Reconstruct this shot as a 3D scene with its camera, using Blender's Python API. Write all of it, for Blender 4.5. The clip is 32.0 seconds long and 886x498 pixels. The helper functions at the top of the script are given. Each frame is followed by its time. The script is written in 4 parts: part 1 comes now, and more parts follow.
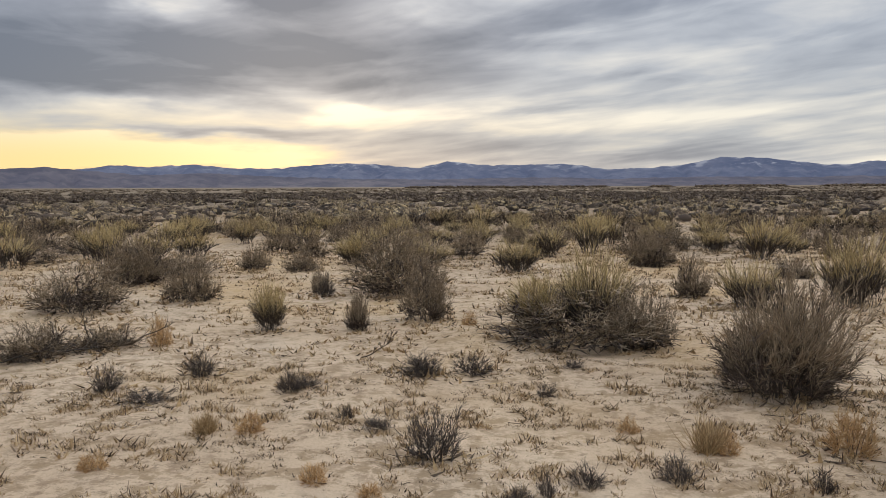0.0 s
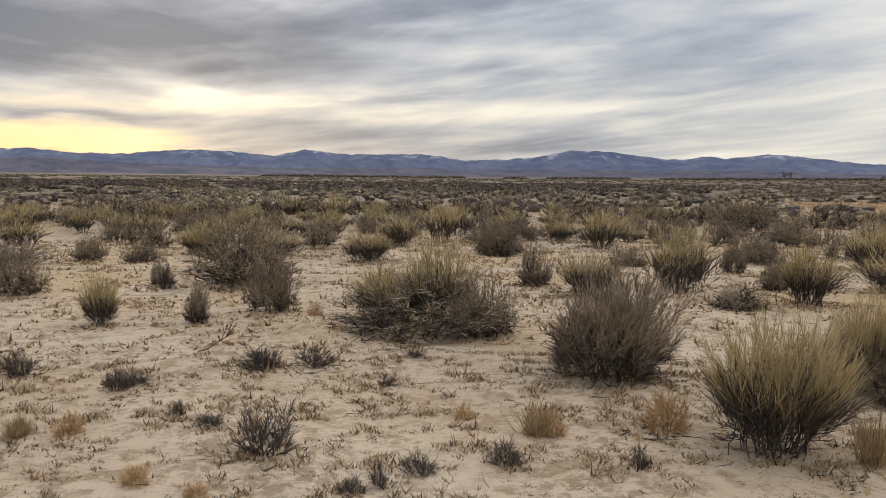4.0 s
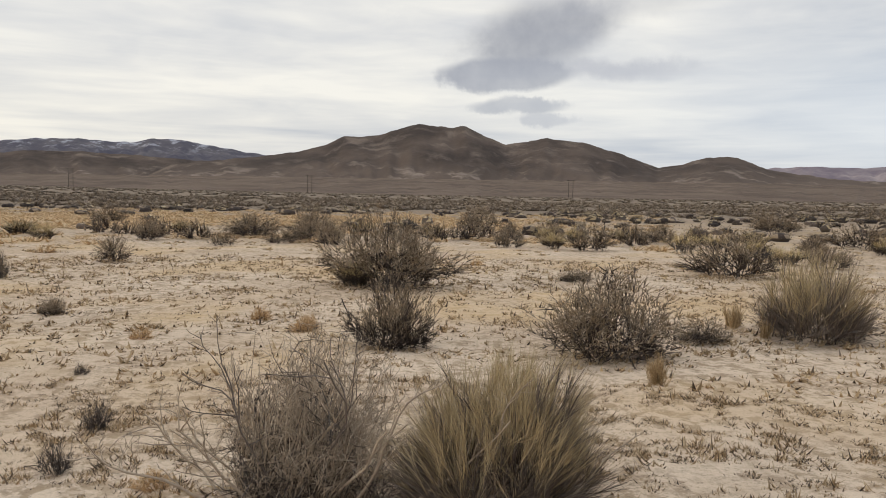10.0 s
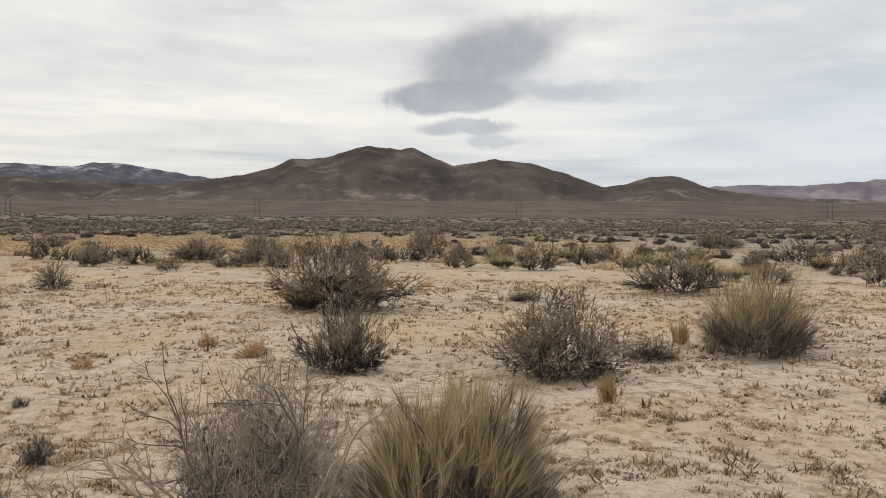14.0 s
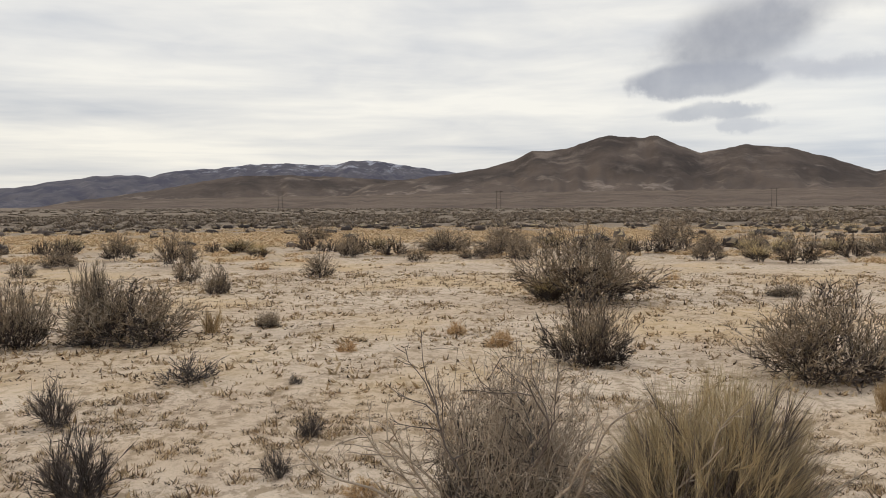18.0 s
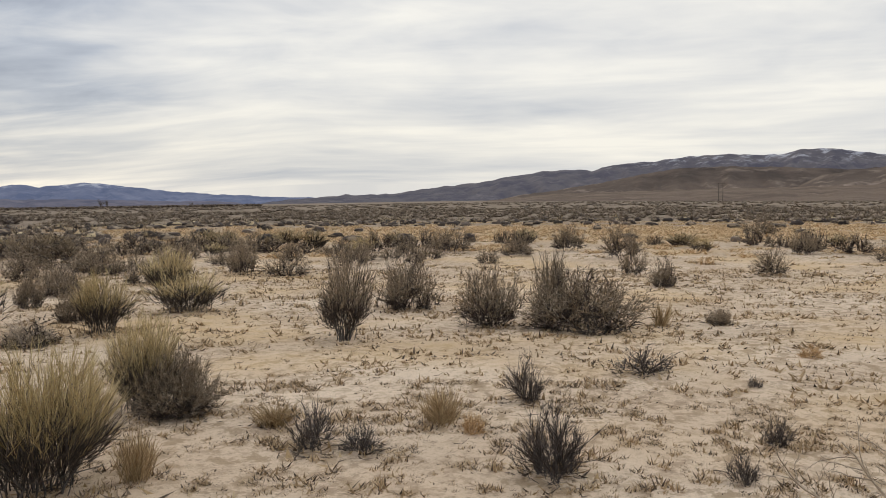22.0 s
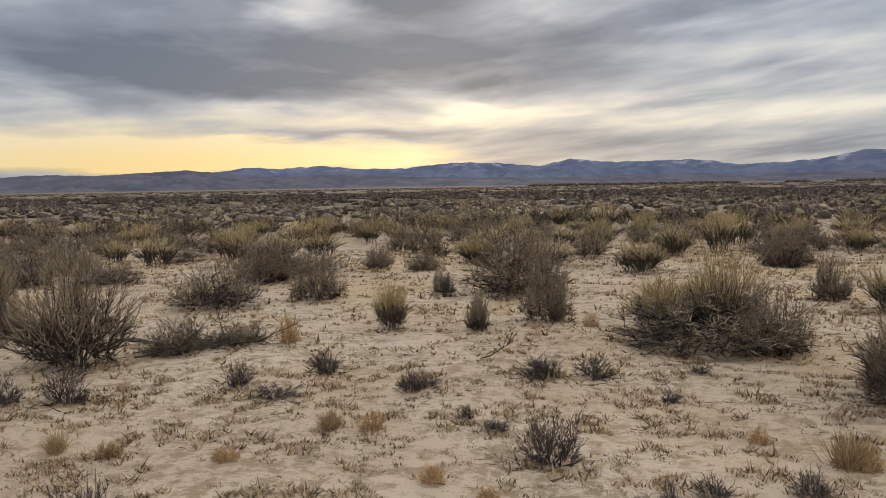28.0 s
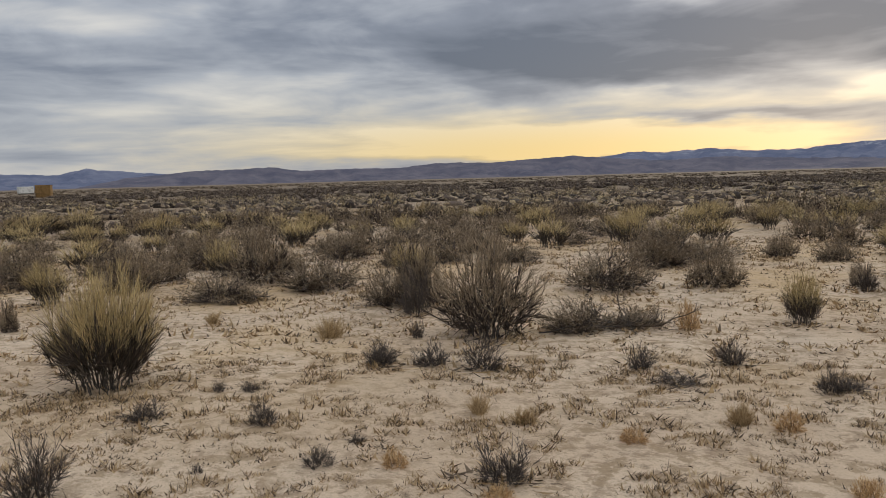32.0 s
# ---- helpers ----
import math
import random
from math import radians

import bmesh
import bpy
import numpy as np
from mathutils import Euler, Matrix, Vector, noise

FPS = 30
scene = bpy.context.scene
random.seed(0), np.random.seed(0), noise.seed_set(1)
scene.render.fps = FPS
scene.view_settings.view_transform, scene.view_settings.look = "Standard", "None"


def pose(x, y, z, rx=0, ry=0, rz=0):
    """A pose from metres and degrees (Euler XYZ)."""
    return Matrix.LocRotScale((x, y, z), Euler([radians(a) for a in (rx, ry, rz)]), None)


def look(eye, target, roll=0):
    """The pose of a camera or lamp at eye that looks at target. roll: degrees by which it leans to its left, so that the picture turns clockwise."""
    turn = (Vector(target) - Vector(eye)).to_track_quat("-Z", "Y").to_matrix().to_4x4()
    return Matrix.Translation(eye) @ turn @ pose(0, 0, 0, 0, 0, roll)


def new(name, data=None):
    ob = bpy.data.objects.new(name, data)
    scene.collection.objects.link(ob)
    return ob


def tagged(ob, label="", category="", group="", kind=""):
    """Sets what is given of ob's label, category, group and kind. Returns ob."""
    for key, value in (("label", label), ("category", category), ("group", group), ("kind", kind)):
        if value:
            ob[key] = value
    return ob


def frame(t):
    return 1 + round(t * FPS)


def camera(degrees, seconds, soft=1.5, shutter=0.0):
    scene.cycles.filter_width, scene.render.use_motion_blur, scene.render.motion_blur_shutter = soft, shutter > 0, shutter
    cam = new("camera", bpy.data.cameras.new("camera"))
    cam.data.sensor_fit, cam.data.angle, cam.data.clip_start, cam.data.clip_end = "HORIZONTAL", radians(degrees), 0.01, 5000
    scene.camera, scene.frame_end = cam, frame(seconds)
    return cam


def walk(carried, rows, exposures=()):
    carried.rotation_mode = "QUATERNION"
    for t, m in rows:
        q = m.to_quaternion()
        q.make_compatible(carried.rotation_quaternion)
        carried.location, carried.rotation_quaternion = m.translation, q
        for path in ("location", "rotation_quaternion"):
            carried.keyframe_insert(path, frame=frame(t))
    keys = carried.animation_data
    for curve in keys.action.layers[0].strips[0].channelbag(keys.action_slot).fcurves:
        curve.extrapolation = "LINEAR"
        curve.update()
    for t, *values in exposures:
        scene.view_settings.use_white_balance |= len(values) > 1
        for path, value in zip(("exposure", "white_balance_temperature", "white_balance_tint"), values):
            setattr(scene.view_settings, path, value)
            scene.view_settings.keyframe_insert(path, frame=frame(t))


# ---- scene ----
cam = camera(57.77, 32.0, soft=0.9)
PATH = [
    (0, pose(-0.054, -0.027, 1.590, 85.55, 0.21, 0.07)),
    (0.5, pose(-0.049, -0.023, 1.586, 85.49, -0.18, -1.37)),
    (1, pose(-0.042, -0.020, 1.585, 85.52, -0.24, -2.89)),
    (1.5, pose(-0.032, -0.016, 1.584, 85.56, -0.28, -4.07)),
    (2, pose(-0.027, -0.011, 1.584, 85.46, -0.23, -5.19)),
    (2.5, pose(-0.015, -0.008, 1.586, 85.18, 0.01, -5.81)),
    (4.5, pose(0.123, -0.026, 1.592, 84.69, -0.63, -12.39)),
    (5, pose(0.156, -0.034, 1.589, 84.56, -0.45, -15.66)),
    (5.5, pose(0.196, -0.048, 1.587, 84.53, -0.64, -20.90)),
    (6, pose(0.238, -0.066, 1.586, 84.77, -0.51, -28.10)),
    (6.5, pose(0.282, -0.093, 1.588, 84.99, -0.57, -36.30)),
    (7, pose(0.315, -0.132, 1.591, 85.16, -0.78, -44.35)),
    (7.5, pose(0.348, -0.180, 1.594, 85.25, -0.62, -53.26)),
    (8, pose(0.383, -0.235, 1.592, 85.40, -0.84, -63.67)),
    (8.5, pose(0.421, -0.306, 1.591, 85.70, -0.95, -74.15)),
    (9, pose(0.437, -0.375, 1.590, 86.00, -0.24, -84.27)),
    (9.5, pose(0.431, -0.444, 1.590, 86.24, -0.20, -92.78)),
    (10, pose(0.420, -0.497, 1.590, 86.22, -0.97, -99.76)),
    (10.5, pose(0.408, -0.535, 1.589, 86.15, -1.41, -105.46)),
    (11, pose(0.397, -0.557, 1.590, 86.42, -1.47, -109.53)),
    (11.5, pose(0.378, -0.575, 1.591, 86.84, -1.14, -113.41)),
    (12, pose(0.368, -0.583, 1.593, 87.12, -1.15, -115.59)),
    (12.5, pose(0.379, -0.570, 1.594, 87.32, -1.19, -114.81)),
    (13, pose(0.402, -0.549, 1.595, 87.29, -0.63, -111.00)),
    (13.5, pose(0.418, -0.521, 1.595, 87.39, -0.22, -106.76)),
    (14, pose(0.424, -0.494, 1.597, 87.77, -0.29, -103.38)),
    (14.5, pose(0.432, -0.482, 1.598, 88.06, -0.08, -100.44)),
    (16.5, pose(0.444, -0.477, 1.595, 87.61, -0.05, -94.56)),
    (17, pose(0.446, -0.474, 1.597, 87.38, 0.08, -92.66)),
    (17.5, pose(0.446, -0.462, 1.598, 87.26, 0.24, -89.82)),
    (18, pose(0.440, -0.445, 1.600, 87.19, 0.48, -86.39)),
    (18.5, pose(0.433, -0.422, 1.602, 87.19, 0.63, -82.87)),
    (19, pose(0.425, -0.399, 1.606, 87.10, 0.72, -79.08)),
    (19.5, pose(0.422, -0.379, 1.611, 86.97, 0.69, -75.34)),
    (20, pose(0.417, -0.361, 1.615, 86.98, 0.64, -70.77)),
    (20.5, pose(0.412, -0.340, 1.616, 87.08, 0.69, -66.48)),
    (21, pose(0.405, -0.317, 1.616, 87.08, 0.55, -63.06)),
    (21.5, pose(0.402, -0.284, 1.615, 87.00, 0.36, -59.76)),
    (22, pose(0.395, -0.254, 1.613, 86.91, 0.43, -55.93)),
    (22.5, pose(0.379, -0.225, 1.610, 86.68, 0.28, -51.14)),
    (23, pose(0.366, -0.191, 1.609, 86.35, 0.31, -46.26)),
    (23.5, pose(0.336, -0.157, 1.613, 86.13, 0.39, -39.77)),
    (24, pose(0.304, -0.142, 1.622, 86.17, 0.58, -33.00)),
    (24.5, pose(0.261, -0.115, 1.621, 86.39, 0.39, -25.93)),
    (25, pose(0.220, -0.085, 1.617, 86.38, 0.06, -19.30)),
    (25.5, pose(0.183, -0.055, 1.614, 86.39, 0.24, -12.81)),
    (27.5, pose(-0.003, -0.016, 1.613, 85.55, 0.85, 3.76)),
    (28, pose(-0.037, -0.009, 1.611, 85.52, 0.91, 8.71)),
    (28.5, pose(-0.066, -0.007, 1.611, 85.49, 1.21, 14.65)),
    (29, pose(-0.096, -0.013, 1.610, 85.71, 1.31, 19.71)),
    (29.5, pose(-0.122, -0.025, 1.610, 85.86, 1.08, 22.89)),
    (30, pose(-0.141, -0.028, 1.607, 85.63, 1.07, 25.45)),
    (30.5, pose(-0.164, -0.038, 1.604, 85.15, 1.62, 27.80)),
    (31, pose(-0.180, -0.045, 1.605, 84.72, 1.97, 30.58)),
    (31.5, pose(-0.198, -0.047, 1.608, 84.70, 1.72, 33.44)),
    (32, pose(-0.218, -0.054, 1.607, 84.97, 1.55, 35.52)),
]
walk(cam, PATH, [(0, 0.0), (5, 0.03), (8, 0.08), (12, 0.12), (20, 0.12), (24, 0.08), (28, -0.12), (32, -0.20)])

# ---------------------------------------------------------------- nodes
WEST, EAST = -75.0, 155.0      # bearings of the country that is seen, degrees from north to the east


class Nodes:
    """Short-hand for wiring a node tree."""

    def __init__(self, tree):
        self.tree = tree
        tree.nodes.clear()

    def add(self, kind, ins=(), **props):
        n = self.tree.nodes.new(kind)
        for key, value in props.items():
            setattr(n, key, value)
        for key, value in (ins.items() if isinstance(ins, dict) else enumerate(ins)):
            if isinstance(value, bpy.types.NodeSocket):
                self.tree.links.new(value, n.inputs[key])
            elif value is not None:
                n.inputs[key].default_value = value
        return n

    def m(self, op, a, b=None, c=None, clamp=False):
        return self.add("ShaderNodeMath", [a, b, c], operation=op, use_clamp=clamp).outputs[0]

    def smooth(self, a, lo, hi):
        n = self.add("ShaderNodeMapRange", {0: a, 1: lo, 2: hi, 3: 0.0, 4: 1.0}, interpolation_type="SMOOTHSTEP")
        return n.outputs[0]

    def span(self, a, lo, hi, to_lo=0.0, to_hi=1.0):
        return self.add("ShaderNodeMapRange", {0: a, 1: lo, 2: hi, 3: to_lo, 4: to_hi}).outputs[0]

    def bell(self, a, mid, width):
        d = self.m("DIVIDE", self.m("SUBTRACT", a, mid), width)
        return self.m("EXPONENT", self.m("MULTIPLY", self.m("MULTIPLY", d, d), -1.0))

    def noise(self, vec, scale, detail=3.0, rough=0.5, distort=0.0):
        ins = {"Scale": scale, "Detail": detail, "Roughness": rough, "Distortion": distort}
        n = self.add("ShaderNodeTexNoise", ins)
        if vec is not None:
            self.tree.links.new(vec, n.inputs["Vector"])
        return n.outputs[0]

    def mix(self, fac, a, b, blend="MIX"):
        n = self.add("ShaderNodeMix", data_type="RGBA", blend_type=blend)
        for key, value in ((0, fac), (6, a), (7, b)):
            if isinstance(value, bpy.types.NodeSocket):
                self.tree.links.new(value, n.inputs[key])
            else:
                n.inputs[key].default_value = (*value, 1) if isinstance(value, tuple) else value
        return n.outputs[2]

    def ramp(self, fac, *stops):
        n = self.add("ShaderNodeValToRGB", [fac])
        els = n.color_ramp.elements
        while len(els) < len(stops):
            els.new(0.5)
        for el, (pos, col) in zip(els, stops):
            el.position, el.color = pos, (*col, 1)
        return n.outputs[0]


# ---------------------------------------------------------------- sky and light
SUN_AZ, SUN_EL = -9.0, 13.0
world = bpy.data.worlds.new("world")
scene.world = world
world.use_nodes = True
w = Nodes(world.node_tree)
way = w.add("ShaderNodeTexCoord").outputs["Generated"]
sep = w.add("ShaderNodeSeparateXYZ", [way])
dx, dy, dz = sep.outputs
az = w.m("MULTIPLY", w.m("ARCTAN2", dx, dy), 57.2958)
el = w.m("MULTIPLY", w.m("ARCSINE", dz), 57.2958)
tilt = w.m("MULTIPLY", w.m("MAXIMUM", w.m("MINIMUM", az, 45.0), -8.0), 0.10)
high = w.m("LOGARITHM", w.m("ADD", w.m("MAXIMUM", w.m("SUBTRACT", el, tilt), -3.0), 6.0), 2.71828)
deck = w.add("ShaderNodeCombineXYZ", [w.m("MULTIPLY", az, 0.050), w.m("MULTIPLY", high, 2.6), 0.0]).outputs[0]
streak = w.add("ShaderNodeCombineXYZ", [w.m("MULTIPLY", az, 0.045), w.m("MULTIPLY", high, 4.6), 3.0]).outputs[0]
n1 = w.noise(deck, 1.0, 4.0, 0.50, 0.35)
n2 = w.noise(streak, 1.1, 4.0, 0.5, 0.8)
wob = w.m("SUBTRACT", w.noise(deck, 2.4, 4.0, 0.55), 0.5)
azw = w.m("ADD", az, w.m("MULTIPLY", wob, 7.0))
elw = w.m("ADD", el, w.m("MULTIPLY", wob, 2.2))
fine_ = w.add("ShaderNodeCombineXYZ", [w.m("MULTIPLY", az, 0.13), w.m("MULTIPLY", high, 7.5), 7.0]).outputs[0]
n3 = w.noise(fine_, 1.0, 5.0, 0.58, 0.6)
tone = w.m("ADD", w.m("ADD", w.m("MULTIPLY", n1, 0.90), w.m("MULTIPLY", n2, 0.42)), w.m("MULTIPLY", w.m("SUBTRACT", n3, 0.5), 0.30))
tone = w.span(tone, 0.38, 0.90)
even = w.m("MULTIPLY", w.smooth(az, 12.0, 50.0), 0.55)
tone = w.m("ADD", w.m("MULTIPLY", tone, w.m("SUBTRACT", 1.0, even)), w.m("MULTIPLY", even, 0.52))


def patch(a, e, sa, se, amount):
    """A lighter or darker stretch of the cloud deck, at a bearing and a height in degrees."""
    global tone
    g = w.m("MULTIPLY", w.bell(azw, a, sa), w.bell(elw, e, se))
    tone = w.m("ADD", tone, w.m("MULTIPLY", g, amount))


# the deck is thick above the sunset and thin towards the east
tone = w.m("ADD", tone, w.span(w.bell(az, 80.0, 62.0), 0.0, 1.0, 0.02, 0.37))
thick = w.m("MULTIPLY", w.bell(az, -16.0, 36.0), w.smooth(elw, 4.8, 7.6))
tone = w.m("SUBTRACT", tone, w.m("MULTIPLY", thick, 0.40))
patch(-7.0, 5.1, 2.3, 0.62, 0.62)
patch(3.0, 4.5, 8.0, 0.8, 0.30)
patch(-23.5, 5.4, 4.0, 0.7, 0.50)
patch(-17.4, 11.9, 3.5, 1.4, 0.55)
patch(-30.0, 2.1, 16.0, 1.0, 0.58)
patch(-12.0, 2.2, 9.0, 0.7, 0.35)
patch(-8.0, 8.8, 11.0, 2.4, -0.36)
patch(-18.0, 3.7, 11.0, 0.40, -0.42)
patch(-12.0, 1.3, 8.0, 0.30, -0.30)
patch(13.0, 2.6, 9.0, 1.1, -0.22)
patch(-19.0, 12.8, 3.2, 1.3, 0.40)
patch(-32.0, 2.4, 14.0, 0.9, 0.30)
patch(-12.0, 9.0, 7.0, 2.6, -0.16)
patch(-29.0, 3.6, 8.0, 1.0, 0.35)
patch(38.0, 8.0, 10.0, 4.0, 0.12)
patch(30.0, 6.5, 10.0, 1.3, -0.14)
patch(16.0, 8.5, 9.0, 0.9, 0.18)
patch(100.0, 3.6, 30.0, 1.8, -0.08)
tone = w.m("MAXIMUM", w.m("MINIMUM", tone, 1.0), 0.0)
cloud = w.ramp(tone, (0.0, (0.178, 0.212, 0.280)), (0.30, (0.315, 0.355, 0.440)), (0.55, (0.535, 0.575, 0.650)),
               (0.8, (0.82, 0.82, 0.82)), (1.0, (1.05, 1.02, 0.95)))
# sunset colour, strongest where the deck is thin
glow = w.m("MULTIPLY", w.bell(az, -27.0, 27.0), w.bell(el, 1.6, 2.8))
warm = w.m("MULTIPLY", glow, w.smooth(tone, 0.35, 0.85))
cloud = w.mix(w.m("MULTIPLY", warm, 1.0, clamp=True), cloud, (1.0, 0.80, 0.42), "MULTIPLY")
haze = w.m("MULTIPLY", w.bell(az, 10.0, 70.0), w.bell(el, 3.0, 5.0))
cloud = w.mix(w.m("MULTIPLY", haze, 0.36), cloud, (1.0, 0.92, 0.78), "MULTIPLY")


def lens_cloud(a, e, sa, se, lean):
    """How deep a direction lies in one lens-shaped cloud, which may lean."""
    rise_ = w.m("SUBTRACT", w.m("ADD", el, torn_el), e)
    along = w.m("SUBTRACT", w.m("SUBTRACT", w.m("ADD", az, torn_az), a), w.m("MULTIPLY", rise_, lean))
    u, v = w.m("DIVIDE", along, sa), w.m("DIVIDE", rise_, se)
    return w.m("SUBTRACT", 1.0, w.m("SQRT", w.m("ADD", w.m("MULTIPLY", u, u), w.m("MULTIPLY", v, v))))


wob2, wob3 = w.m("SUBTRACT", w.noise(way, 9.0, 4.0, 0.55), 0.5), w.m("SUBTRACT", w.noise(way, 26.0, 5.0, 0.62), 0.5)
torn_az = w.m("ADD", w.m("MULTIPLY", wob2, 5.0), w.m("MULTIPLY", wob3, 3.4))
torn_el = w.m("ADD", w.m("MULTIPLY", wob2, 1.0), w.m("MULTIPLY", wob3, 1.3))
ripple = w.span(w.noise(way, 20.0, 4.0, 0.6), 0.3, 0.7, 0.74, 1.0)
for a_, e_, sa_, se_, lean_, soft_, amount_, shade_ in ((111.5, 8.9, 7.5, 1.0, 0.0, 0.70, 0.75, (0.50, 0.51, 0.57)), (105.0, 6.35, 3.6, 0.75, 0.4, 0.40, 0.85, (0.47, 0.49, 0.55)),
                                                        (106.6, 5.4, 2.6, 0.55, 0.2, 0.45, 0.70, (0.52, 0.54, 0.60)), (106.2, 11.2, 6.2, 3.3, 0.75, 0.60, 0.94, (0.36, 0.37, 0.42)),
                                                        (103.6, 8.45, 5.2, 1.30, 0.3, 0.28, 0.92, (0.40, 0.415, 0.475)), (112.0, 13.0, 7.0, 1.3, 1.2, 0.80, 0.50, (0.50, 0.51, 0.56))):
    deep = w.m("MULTIPLY", w.smooth(lens_cloud(a_, e_, sa_, se_, lean_), -0.04, soft_), ripple)
    cloud = w.mix(w.m("MULTIPLY", deep, amount_), cloud, shade_)
clear = w.add("ShaderNodeTexSky", sky_type="NISHITA", sun_disc=False, sun_elevation=radians(SUN_EL), sun_rotation=radians(SUN_AZ)).outputs[0]
clear = w.mix(1.0, clear, (0.10, 0.10, 0.10), "MULTIPLY")
cloud = w.mix(w.span(tone, 0.0, 1.0, 0.04, 0.10), cloud, clear)
gap_ = w.m("MULTIPLY", w.bell(az, 140.0, 24.0), w.bell(el, 5.0, 5.0))
cloud = w.mix(w.m("MULTIPLY", gap_, 0.65), cloud, (0.78, 0.85, 0.92))
# an overcast sky is brightest overhead
rise = w.span(w.smooth(el, 17.0, 65.0), 0.0, 1.0, 1.0, 1.85)
w.add("ShaderNodeOutputWorld", [w.add("ShaderNodeBackground", [cloud, w.m("MULTIPLY", rise, 0.88)]).outputs[0]])

sun_data = bpy.data.lights.new("sun", "SUN")
sun_data.energy, sun_data.angle, sun_data.color = 0.85, radians(18), (1.0, 0.88, 0.70)
sun = new("sun", sun_data)
s_az, s_el = radians(SUN_AZ), radians(SUN_EL)
sun.matrix_world = look((0, 0, 30), (-30 * math.sin(s_az) * math.cos(s_el), -30 * math.cos(s_az) * math.cos(s_el), 30 - 30 * math.sin(s_el)))


# ---------------------------------------------------------------- materials
def material(name, colour, rough=0.85, bump=None, spec=0.2):
    """A principled material; colour(n, pos) and bump(n, pos) return sockets."""
    mat = bpy.data.materials.new(name)
    mat.use_nodes = True
    n = Nodes(mat.node_tree)
    pos = n.add("ShaderNodeNewGeometry").outputs["Position"]
    bsdf = n.add("ShaderNodeBsdfPrincipled", {"Base Color": colour(n, pos), "Roughness": rough, "Specular IOR Level": spec})
    if bump:
        height, strength, dist = bump(n, pos)
        b = n.add("ShaderNodeBump", {"Strength": strength, "Distance": dist, "Height": height})
        n.tree.links.new(b.outputs[0], bsdf.inputs["Normal"])
    n.add("ShaderNodeOutputMaterial", [bsdf.outputs[0]])
    return mat


def stalk(name, dark, mid, pale, rough=0.8):
    """Plant stuff: every strand has a tone of its own, every plant leans a little to one of them, with fine streaks."""
    def colour(n, pos):
        geo = n.add("ShaderNodeNewGeometry")
        one = geo.outputs["Random Per Island"]
        plant = n.add("ShaderNodeObjectInfo").outputs["Random"]
        spray = n.add("ShaderNodeAttribute", attribute_name="tone").outputs["Fac"]
        v = n.m("ADD", n.m("MULTIPLY", one, 0.55), n.m("MULTIPLY", plant, 0.22))
        v = n.m("ADD", v, n.m("MULTIPLY", spray, 0.22))
        v = n.m("ADD", v, n.m("MULTIPLY", n.m("SUBTRACT", n.noise(pos, 55.0, 2.0), 0.5), 0.4))
        return n.ramp(v, (0.05, dark), (0.5, mid), (0.95, pale))
    return material(name, colour, rough)


def sand_colour(n, pos):
    flat = n.add("ShaderNodeVectorMath", [pos, (1.0, 1.0, 0.0)], operation="MULTIPLY").outputs[0]
    big = n.noise(flat, 0.35, 3.0, 0.6)
    mid = n.noise(flat, 2.6, 5.0, 0.62)
    fine = n.noise(flat, 55.0, 3.0, 0.7)
    c = n.mix(n.smooth(big, 0.38, 0.64), (0.635, 0.488, 0.345), (0.755, 0.608, 0.451))
    c = n.mix(n.m("MULTIPLY", n.smooth(mid, 0.50, 0.68), 0.45), c, (0.52, 0.385, 0.26))
    crust = n.m("MULTIPLY", n.smooth(n.noise(flat, 6.5, 6.0, 0.78), 0.48, 0.60), n.smooth(n.noise(flat, 0.8, 4.0, 0.6), 0.36, 0.58))
    c = n.mix(n.m("MULTIPLY", crust, 0.85), c, (0.33, 0.235, 0.155))
    speck = n.smooth(n.noise(flat, 15.0, 6.0, 0.80), 0.52, 0.62)
    speck = n.m("MULTIPLY", speck, n.smooth(n.noise(flat, 1.5, 4.0, 0.65), 0.40, 0.56))
    c = n.mix(n.m("MULTIPLY", speck, 0.7), c, (0.19, 0.138, 0.092))
    c = n.mix(n.span(fine, 0.3, 0.7, 0.0, 0.35), c, (0.44, 0.33, 0.225))
    mats_ = n.m("MULTIPLY", n.smooth(n.noise(flat, 5.2, 5.0, 0.72, 0.3), 0.505, 0.585), n.smooth(n.noise(flat, 0.9, 4.0, 0.62), 0.36, 0.54))
    thatch = n.mix(n.noise(flat, 28.0, 4.0, 0.75), (0.20, 0.142, 0.090), (0.50, 0.365, 0.225))
    c = n.mix(n.m("MULTIPLY", mats_, 0.80), c, thatch)
    straw = n.add("ShaderNodeAttribute", attribute_name="straw").outputs["Fac"]
    brushy = n.add("ShaderNodeAttribute", attribute_name="brush").outputs["Fac"]
    c = n.mix(n.m("MULTIPLY", straw, n.span(mid, 0.3, 0.7, 0.35, 1.0), clamp=True), c, (0.62, 0.43, 0.22))
    scrub = n.mix(n.noise(flat, 0.20, 5.0, 0.7), (0.105, 0.082, 0.061), (0.29, 0.224, 0.160))
    return n.mix(n.m("MULTIPLY", brushy, n.span(n.noise(flat, 0.09, 5.0, 0.7), 0.3, 0.7, 0.80, 1.0)), c, scrub)


def sand_bump(n, pos):
    return n.m("ADD", n.noise(pos, 6.0, 6.0, 0.68), n.m("MULTIPLY", n.noise(pos, 40.0, 4.0), 0.4)), 0.6, 0.025


